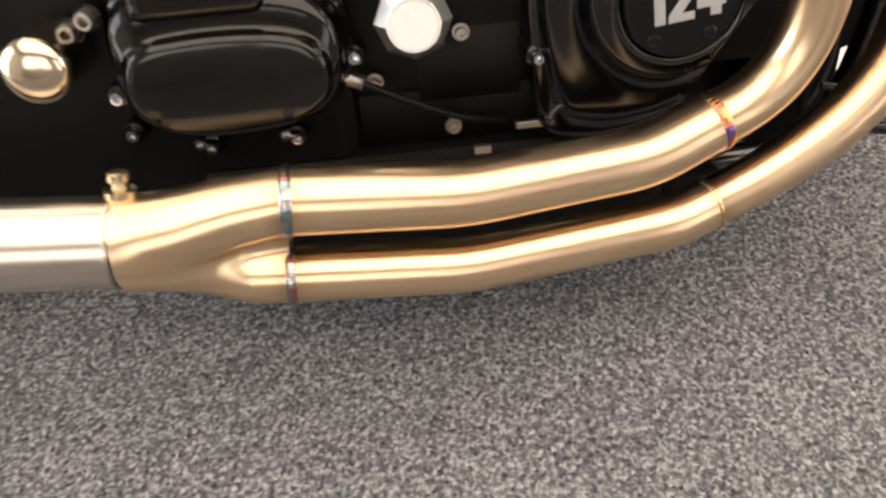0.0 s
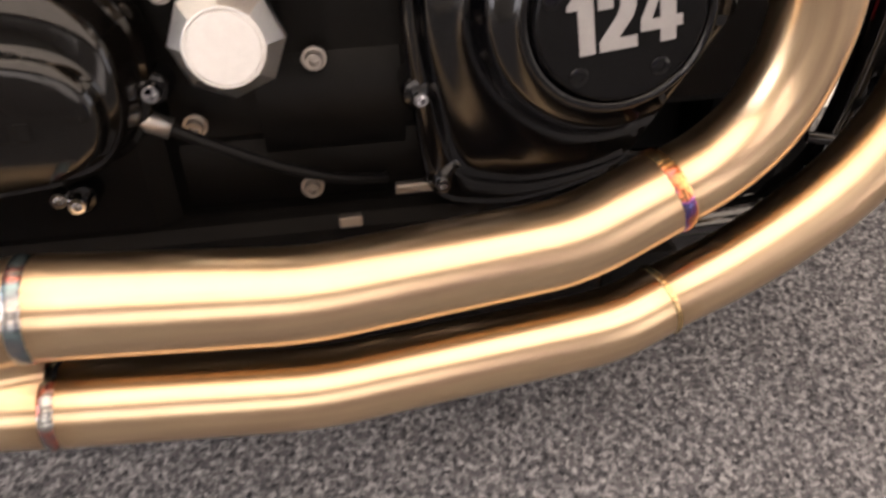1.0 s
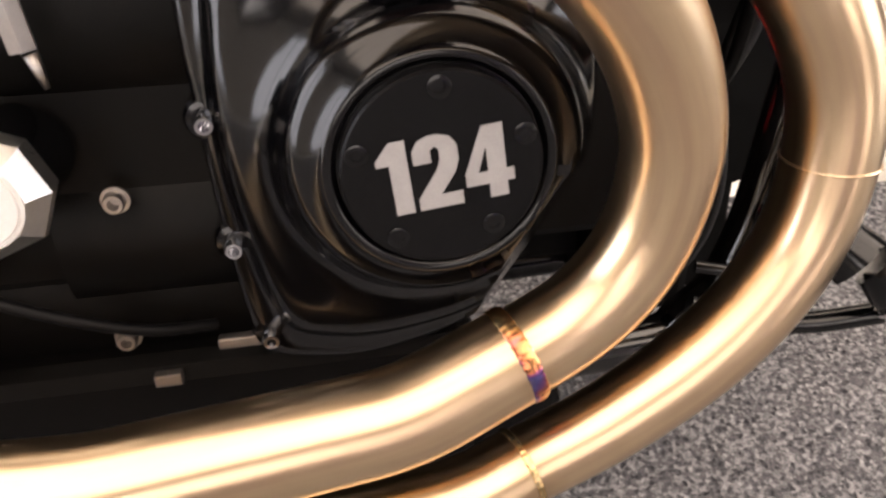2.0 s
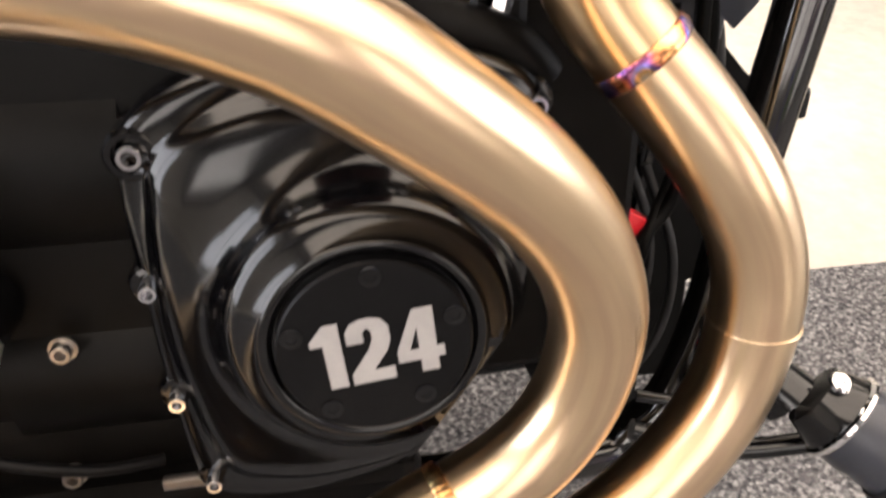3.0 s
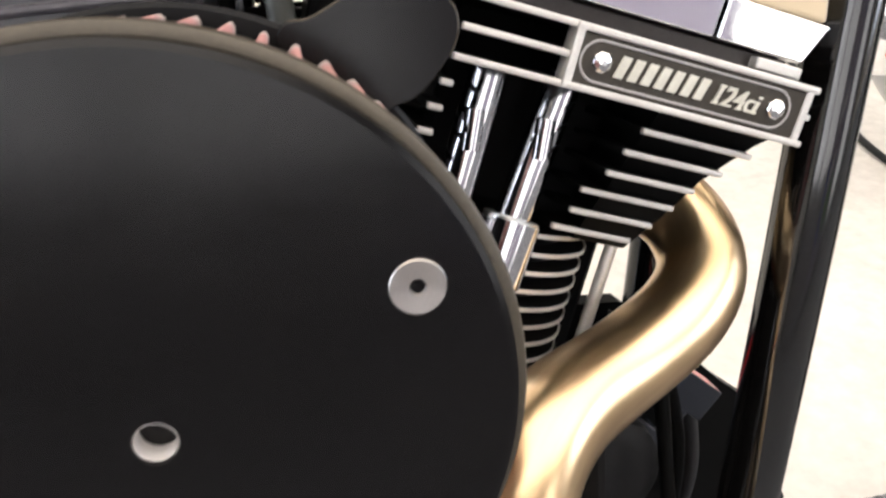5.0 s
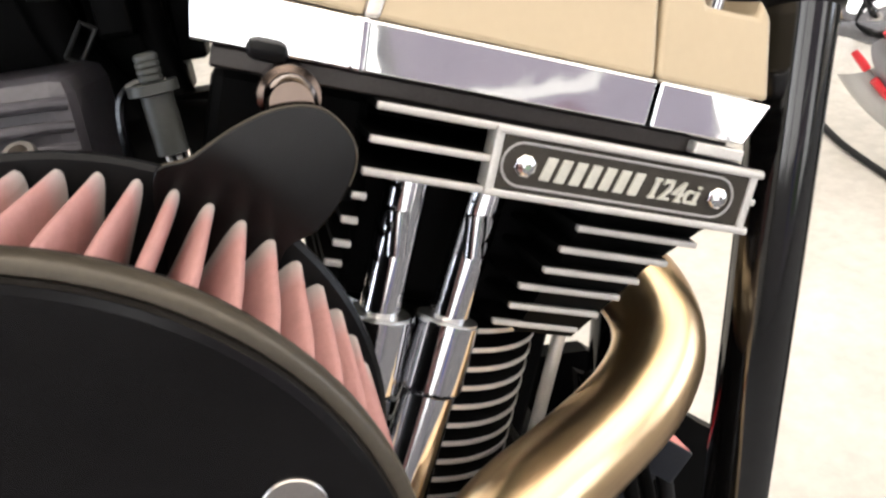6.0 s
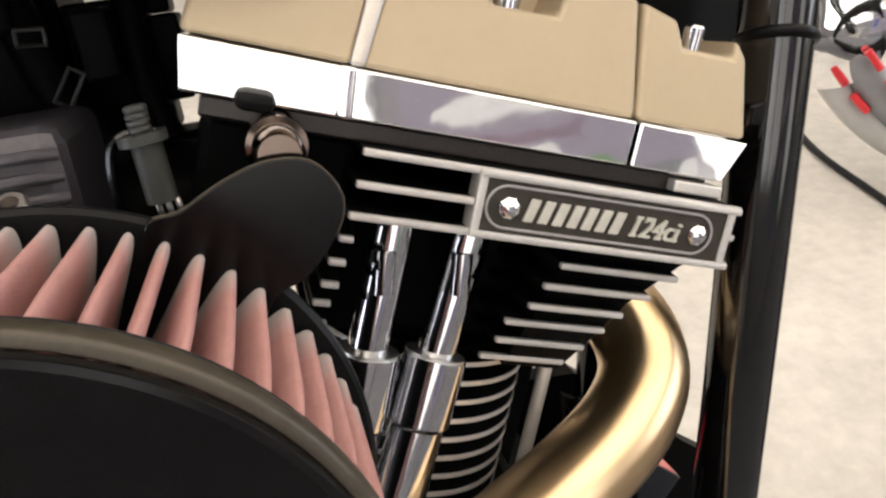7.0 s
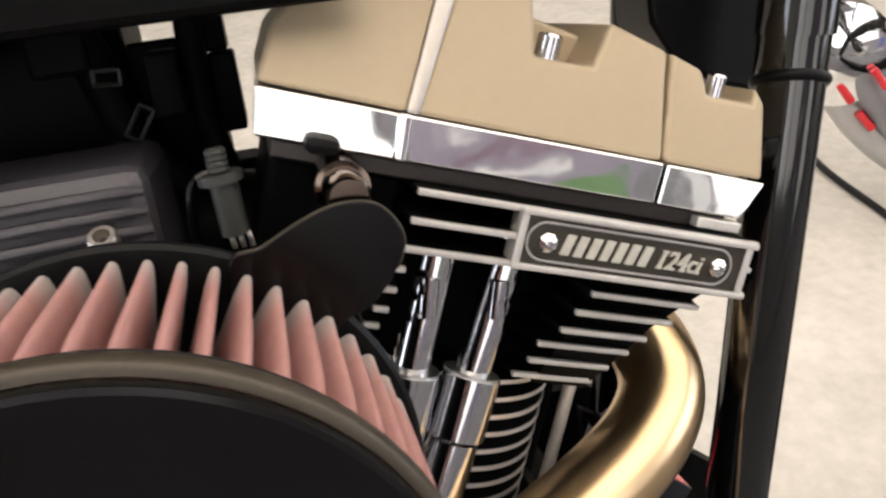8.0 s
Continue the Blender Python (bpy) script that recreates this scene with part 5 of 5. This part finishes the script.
part("peg_ring", sweep(bmesh.new(), [pa.lerp(pb, -0.02), pa.lerp(pb, -0.012), pa.lerp(pb, 0.0), pa.lerp(pb, 0.008)], lambda s: 0.0262 if s < 0.2 else (0.0282 if s < 0.9 else 0.0272), 36), CHROME, peg, "chrome peg collar")
part("peg_knuckle", sweep(bmesh.new(), spline([(0.340, 0.50, 0.297), (0.358, 0.48, 0.303), (0.378, 0.462, 0.287)]), lambda s: 0.012 + 0.006 * s, 24), GLOSS, peg)
for k in range(5):
    q = pa.lerp(pb, 0.22 + 0.16 * k)
    part("peg_groove", weld_bead(bmesh.new(), q, pb - pa, 0.0262, 8, 0.003), RUBBER, peg)
part("peg_bolt", lathe(bmesh.new(), [(0, 0.0062), (0.003, 0.0062), (0.0042, 0.0045), (0.0042, 0.0026), (0.001, 0.0024)], (0.392, 0.445, 0.308), (0.2, -0.6, 0.8), 16), CHROME, peg)
part("brake_lever", sweep(bmesh.new(), spline([(0.30, 0.50, 0.245), (0.36, 0.485, 0.232), (0.41, 0.47, 0.243)]), 0.007, 16), GLOSS, bike, "gloss black brake lever")
part("lever_rod", sweep(bmesh.new(), spline([(0.30, 0.50, 0.272), (0.35, 0.485, 0.268), (0.385, 0.47, 0.280)]), 0.004, 12), GLOSS, bike)

# air cleaner bracket with its bolt
tri = smooth_loop([(0.163, 0.7340), (0.174, 0.7385), (0.187, 0.7445), (0.199, 0.7475), (0.210, 0.7455), (0.2165, 0.737), (0.2165, 0.729), (0.211, 0.720), (0.203, 0.7125), (0.194, 0.709), (0.185, 0.700), (0.163, 0.70)], 5)
bracket = part("breather_bracket", extrude_outline(bmesh.new(), tri, 0.4500, 0.4530, 0.0006), PLATEBLACK, cleaner, "satin black plate bracket with bright edge", sharp=60)
part("bracket_rim", sweep(bmesh.new(), [Vector((x, 0.4505, z)) for x, z in tri if x > 0.165 and z > 0.722], 0.0004, 8), RIMBROWN, bracket)
part("breather_bolt", lathe(bmesh.new(), [(0, 0.0092), (0.020, 0.0092), (0.0205, 0.0074), (0.033, 0.0074), (0.036, 0.0060)], (0.2025, 0.490, 0.7475), RIGHT, 28), DARKCHROME, bracket, "smoked chrome breather bolt")

# intake side behind the air cleaner
tb = part("throttle_body", box(bmesh.new(), (0.05, 0.492, 0.690), (0.140, 0.56, 0.762), 0.006), THROTTLE, bike, "dark grey cast throttle body with ribbed housing")
for k in range(5):
    z = 0.7270 + 0.0068 * k
    part("housing_rib", sweep(bmesh.new(), spline([(0.053, 0.491, z - 0.0015), (0.100, 0.489, z), (0.130, 0.490, z), (0.1375, 0.494, z - 0.001)]), 0.0019, 10), THROTTLE, tb)
part("housing_screw", socket_bolt(bmesh.new(), (0.1235, 0.487, 0.738), (0, -0.6, 0.8), 0.005, 0.006), SCREW, tb)
sensor = part("sensor", sweep(bmesh.new(), [Vector((0.1645, 0.487, 0.7525)), Vector((0.1652, 0.487, 0.7345))], 0.0048, 20), SENSOR, bike, "black sensor with ribbed stem on a bracket")
for k in range(4):
    z = 0.7560 + 0.0020 * k
    part("stem_rib", lathe(bmesh.new(), [(0, 0.0028), (0.0008, 0.0036), (0.0018, 0.0036), (0.0026, 0.0028)], (0.1640, 0.487, z), (-0.06, 0, 1), 16), SENSOR, sensor)
part("sensor_collar", lathe(bmesh.new(), [(0, 0.0075), (0.003, 0.0075)], (0.1640, 0.487, 0.7530), (-0.06, 0, 1), 20), SENSOR, sensor)
part("sensor_bracket", sweep(bmesh.new(), spline([(0.168, 0.489, 0.7555), (0.159, 0.489, 0.7565), (0.1535, 0.489, 0.752), (0.152, 0.489, 0.735), (0.156, 0.49, 0.722)], 0.002), 0.0016, 8), GLOSS, sensor)
for k in range(3):
    part("sensor_pin", sweep(bmesh.new(), [Vector((0.1635 + 0.003 * k, 0.486, 0.735)), Vector((0.1640 + 0.003 * k, 0.486, 0.7295))], 0.0009, 8), SCREW, sensor)


def buckle(bm, centre, w, h, tilt):
    """A flat open loop of wire."""
    m = Matrix.Translation(centre) @ Matrix.Rotation(tilt, 4, "Y")
    pts = [m @ Vector((x, 0, z)) for x, z in ((-w, -h), (w, -h), (w, h), (-w, h))]
    line = []
    for k in range(5):
        p, q = pts[k % 4], pts[(k + 1) % 4]
        line += [p.lerp(q, s / 6) for s in range(6)]
    return sweep(bm, line, 0.0009, 8)


loom = part("wiring_loom", sweep(bmesh.new(), spline([(0.09, 0.585, 0.86), (0.115, 0.580, 0.80), (0.125, 0.575, 0.765), (0.15, 0.57, 0.72), (0.16, 0.57, 0.66)]), 0.009, 14), FINBLACK, bike, "taped black wiring loom with metal clips")
part("clip", buckle(bmesh.new(), (0.132, 0.562, 0.768), 0.0028, 0.0072, radians(35)), CLIPGREY, loom)
part("clip", buckle(bmesh.new(), (0.1240, 0.560, 0.788), 0.0050, 0.0028, radians(5)), CLIPGREY, loom)
part("clip", buckle(bmesh.new(), (0.1260, 0.560, 0.758), 0.0050, 0.0026, radians(12)), CLIPGREY, loom)
part("connector", box(bmesh.new(), (0.1385, 0.562, 0.768), (0.1515, 0.585, 0.7955), 0.002), FINBLACK, loom)
part("connector", box(bmesh.new(), (0.095, 0.565, 0.79), (0.118, 0.59, 0.835), 0.002), FINBLACK, loom)
coil = part("coil_cover", box(bmesh.new(), (0.02, 0.60, 0.66), (0.1275, 0.67, 0.835), 0.004), FINBLACK, bike, "black coil cover between the cylinders")
for x0, x1, z0, z1 in ((0.1285, 0.1515, 0.66, 0.7990), (0.1525, 0.1610, 0.7540, 0.835), (0.1525, 0.1640, 0.7410, 0.7530), (0.1525, 0.1760, 0.66, 0.7400), (0.1615, 0.1735, 0.7540, 0.7905), (0.1615, 0.1715, 0.7910, 0.835), (0.1770, 0.1950, 0.66, 0.7470)):
    part("coil_bracket", box(bmesh.new(), (x0, 0.60, z0), (x1, 0.63, z1), 0.0015), FINBLACK, coil)
for k, pts in enumerate((((0.159, 0.59, 0.84), (0.157, 0.585, 0.80), (0.156, 0.58, 0.77), (0.162, 0.575, 0.742)), ((0.04, 0.58, 0.79), (0.09, 0.57, 0.81), (0.15, 0.575, 0.815), (0.2, 0.59, 0.82)))):
    part("hose", sweep(bmesh.new(), spline(pts), 0.006 - 0.001 * k, 14), FINBLACK, bike, "thin black rubber hose")
part("manifold", sweep(bmesh.new(), spline([(0.10, 0.575, 0.70), (0.15, 0.575, 0.715), (0.20, 0.58, 0.705)]), 0.026, 32), FINBLACK, bike, "black intake manifold")
rear_head = part("cylinder_head", box(bmesh.new(), (-0.14, 0.50, -0.01), (0.02, 0.66, 0.07), 0.006, RCYL), FINBLACK, bike, "black finned cylinder head with polished fin edges")
for k in range(5):
    part("fin_edge", box(bmesh.new(), (-0.135, 0.488, 0.0 + 0.0105 * k), (0.01, 0.50, 0.0025 + 0.0105 * k), 0.0006, RCYL), FINEDGE, rear_head)
part("rocker_base", box(bmesh.new(), (-0.145, 0.495, 0.075), (0.03, 0.65, 0.095), 0.004, RCYL), CHROME, rear_head)
part("rocker_cover", box(bmesh.new(), (-0.140, 0.498, 0.096), (0.025, 0.64, 0.14), 0.008, RCYL), BEIGE, rear_head)


def fuel_tank():
    bm = bmesh.new()
    rings = []
    for k in range(25):
        s = k / 24
        x = 0.50 - 0.72 * s
        w = 0.155 * math.sin(math.pi * min(1, 0.12 + s * 0.8)) ** 0.6
        h = 0.10 + 0.05 * math.sin(math.pi * (0.2 + 0.7 * s))
        zc = 0.895 + 0.015 * (1 - s)
        rings.append([bm.verts.new((x, 0.62 + w * math.cos(2 * math.pi * j / 28), zc + (h if math.sin(2 * math.pi * j / 28) > 0 else 0.088) * math.sin(2 * math.pi * j / 28))) for j in range(28)])
    for p, q in zip(rings, rings[1:]):
        for j in range(28):
            bm.faces.new((p[j], p[(j + 1) % 28], q[(j + 1) % 28], q[j]))
    bm.faces.new(rings[0])
    bm.faces.new(list(reversed(rings[-1])))
    return bm


part("fuel_tank", fuel_tank(), GLOSS, bike, "gloss black fuel tank")
part("tank_skirt", box(bmesh.new(), (-0.12, 0.476, 0.8055), (0.225, 0.484, 0.885), 0.003), FINBLACK, bike, "folded lower edge of the fuel tank")
part("frame_backbone", sweep(bmesh.new(), spline([(0.46, 0.62, 0.90), (0.20, 0.62, 0.855), (-0.2, 0.62, 0.80), (-0.5, 0.62, 0.62)]), 0.022, 28), GLOSS, bike, "gloss black frame backbone")

# wheels, fork and stand that carry the machine
def wheel(x, z, r, w, name):
    m = Matrix.Translation((x, 0.62, z))
    tyre = bmesh.new()
    seg, cs = 72, 16
    rr = []
    for k in range(seg):
        a = 2 * math.pi * k / seg
        rr.append([tyre.verts.new(m @ Vector(((r - 0.05 + 0.05 * math.cos(2 * math.pi * j / cs)) * math.cos(a), w * math.sin(2 * math.pi * j / cs), (r - 0.05 + 0.05 * math.cos(2 * math.pi * j / cs)) * math.sin(a)))) for j in range(cs)])
    for k in range(seg):
        p, q = rr[k], rr[(k + 1) % seg]
        for j in range(cs):
            tyre.faces.new((p[j], p[(j + 1) % cs], q[(j + 1) % cs], q[j]))
    wh = part(name, tyre, RUBBER, bike, "black road tyre on a spoked wheel")
    part("rim", lathe(bmesh.new(), [(-0.04, r - 0.09), (-0.04, r - 0.075), (0.04, r - 0.075), (0.04, r - 0.09)], (x, 0.62, z), RIGHT, 64, False), GLOSS, wh)
    part("hub", lathe(bmesh.new(), [(-0.06, 0.03), (-0.06, 0.045), (0.06, 0.045), (0.06, 0.03)], (x, 0.62, z), RIGHT, 32), ALU, wh)
    for k in range(20):
        a = 2 * math.pi * k / 20
        part("spoke", sweep(bmesh.new(), [Vector((x + 0.04 * math.cos(a), 0.62 + 0.03 * (-1) ** k, z + 0.04 * math.sin(a))), Vector((x + (r - 0.08) * math.cos(a + 0.2), 0.62, z + (r - 0.08) * math.sin(a + 0.2)))], 0.002, 6), CHROME, wh)


FLOOR_Z = 0.043 + 0.2501 * (0.62 - 0.5)
wheel(1.12, FLOOR_Z + 0.315, 0.32, 0.055, "front_wheel")
wheel(-0.80, FLOOR_Z + 0.315, 0.32, 0.085, "rear_wheel")
for y in (0.54, 0.70):
    part("fork_leg", sweep(bmesh.new(), [Vector((0.56, y, 1.05)), Vector((1.12, y, 0.39))], 0.022, 24), GLOSS, bike, "gloss black front fork leg")
    part("swingarm", sweep(bmesh.new(), [Vector((-0.32, y - 0.03 if y < 0.6 else y + 0.03, 0.376)), Vector((-0.80, y - 0.03 if y < 0.6 else y + 0.03, 0.39))], 0.018, 20), GLOSS, bike)
part("side_stand", sweep(bmesh.new(), spline([(0.05, 0.69, 0.19), (0.06, 0.80, 0.15), (0.07, 0.90, 0.143)]), 0.011, 16), GLOSS, bike, "black side stand")

# ---- beyond the carpet ----
sheet = bmesh.new()
box(sheet, (-0.105, -0.15, 0.0), (0.105, 0.15, 0.0012))
tagged(new("paper_sheet", finish(sheet, "paper_sheet", PAPER, False)), "white sheet of paper lying on the floor", "paper").matrix_world = pose(0.442, 0.510, -0.0118, 0, 0, 8)

cord = bmesh.new()
sweep(cord, spline([(1.40, 1.75, -0.0045), (1.33, 1.45, -0.0045), (1.255, 1.20, -0.0045), (1.232, 0.97, -0.0045), (1.20, 0.72, -0.0045), (1.10, 0.50, -0.0045)]), 0.0075, 10)
tagged(new("power_cord", finish(cord, "power_cord", RUBBER)), "black power cord lying on the concrete floor", "cord")


def parked_bike():
    """A neighbouring machine: round chrome lamp over a grey fork shroud with red dashes, and its front wheel."""
    t = thing("parked_motorcycle", "parked motorcycle in grey with red dashes and a round chrome lamp", "motorcycle", pose(0, 0, 0))
    line = [Vector((1.185, 1.090, 0.262)), Vector((1.250, 1.045, 0.172)), Vector((1.34, 0.99, 0.100)), Vector((1.48, 0.91, 0.05))]
    part("fork_shroud", sweep(bmesh.new(), spline(line), 0.034, 28), GREYPAINT, t, "dark grey painted shroud")
    side = Vector((-0.034, 0.030, -0.030))
    part("fender", sweep(bmesh.new(), spline([p + side for p in line]), 0.030, 28), LIGHTGREY, t, "light grey painted fender")
    front = Vector((-0.026, -0.022, 0.005))
    dense = spline([p + side * 0.55 + front for p in line])
    for k in range(2):
        part("dash", sweep(bmesh.new(), dense[1 + 11 * k:9 + 11 * k], 0.008, 12), RED, t, "bright red dash")
        part("dash", sweep(bmesh.new(), [p - side * 1.15 + front * 0.1 for p in dense[1 + 11 * k:9 + 11 * k]], 0.007, 12), RED, t, "bright red dash")
    part("headlamp", lathe(bmesh.new(), [(-0.11, 0.01), (-0.10, 0.05), (-0.06, 0.085), (0.0, 0.098), (0.045, 0.092), (0.05, 0.098), (0.062, 0.098), (0.064, 0.088), (0.075, 0.05), (0.078, 0.004)], (1.175, 1.150, 0.290), (-0.55, -0.8, 0.1), 48), CHROME, t, "round chrome lamp")
    along = Vector((0.927, -0.375, 0))
    hub = Vector((1.78, 0.92, 0.288))

    def place(s, z, side=0.0):
        return hub + along * s + Vector((0.375, 0.927, 0)) * side + Vector((0, 0, z - 0.288))
    part("lamp_bracket", sweep(bmesh.new(), spline([(1.26, 1.14, 0.30), (1.50, 1.05, 0.36), place(0.02, 0.46)]), 0.02, 16), GREYPAINT, t)
    for name, s in (("front_wheel", 0.0), ("rear_wheel", 1.32)):
        m = pose(*place(s, 0.288), 0, 0, -22)
        bm = bmesh.new()
        seg, cs = 64, 14
        rr = []
        for k in range(seg):
            a = 2 * math.pi * k / seg
            rr.append([bm.verts.new(m @ Vector(((0.255 + 0.045 * math.cos(2 * math.pi * j / cs)) * math.cos(a), 0.055 * math.sin(2 * math.pi * j / cs), (0.255 + 0.045 * math.cos(2 * math.pi * j / cs)) * math.sin(a)))) for j in range(cs)])
        for k in range(seg):
            p, q = rr[k], rr[(k + 1) % seg]
            for j in range(cs):
                bm.faces.new((p[j], p[(j + 1) % cs], q[(j + 1) % cs], q[j]))
        wh = part(name, bm, RUBBER, t, "black tyre")
        part("rim", lathe(bmesh.new(), [(-0.035, 0.19), (-0.035, 0.222), (0.035, 0.222), (0.035, 0.19)], m.translation, m.to_3x3() @ Vector((0, 1, 0)), 48, False), CHROME, wh)
        part("hub", lathe(bmesh.new(), [(-0.06, 0.03), (-0.05, 0.06), (0.05, 0.06), (0.06, 0.03)], m.translation, m.to_3x3() @ Vector((0, 1, 0)), 32), CHROME, wh)
        for k in range(10):
            a = 2 * math.pi * k / 10
            part("spoke", sweep(bmesh.new(), [m @ Vector((0.05 * math.cos(a), 0, 0.05 * math.sin(a))), m @ Vector((0.205 * math.cos(a), 0, 0.205 * math.sin(a)))], 0.008, 8), GREYPAINT, wh)
    for side in (-0.09, 0.09):
        part("fork_leg", sweep(bmesh.new(), [place(0.0, 0.288, side), place(0.22, 0.92, side)], 0.022, 20), CHROME, t)
        part("swingarm", sweep(bmesh.new(), [place(0.88, 0.34, side), place(1.32, 0.288, side)], 0.02, 16), GREYPAINT, t)
    part("handlebar", sweep(bmesh.new(), spline([place(0.34, 1.02, -0.36), place(0.26, 1.04, -0.18), place(0.22, 0.96, 0), place(0.26, 1.04, 0.18), place(0.34, 1.02, 0.36)]), 0.012, 14), CHROME, t)
    part("fuel_tank", sweep(bmesh.new(), spline([place(0.26, 0.86), place(0.42, 0.86), place(0.62, 0.82), place(0.74, 0.76)]), lambda s: 0.05 + 0.09 * math.sin(math.pi * (0.15 + 0.75 * s)), 32), GREYPAINT, t)
    part("seat", sweep(bmesh.new(), spline([place(0.74, 0.73), place(0.95, 0.69), place(1.15, 0.74)]), 0.075, 24), RUBBER, t, "black padded seat")
    part("rear_fender", sweep(bmesh.new(), spline([place(1.05, 0.60), place(1.25, 0.68), place(1.48, 0.62), place(1.62, 0.46)]), 0.065, 24), GREYPAINT, t)
    part("engine", box(bmesh.new(), (-0.19, -0.13, -0.17), (0.19, 0.13, 0.20), 0.03, pose(*place(0.64, 0.40), 0, 0, -22)), SATIN, t, "black engine block")
    part("frame_tube", sweep(bmesh.new(), spline([place(0.20, 0.84), place(0.34, 0.40), place(0.42, 0.20), place(0.86, 0.20), place(0.98, 0.62)]), 0.02, 16), GREYPAINT, t)
    part("side_stand", sweep(bmesh.new(), [place(0.80, 0.24, 0.10), place(0.84, -0.002, 0.24)], 0.01, 12), GREYPAINT, t)


parked_bike()
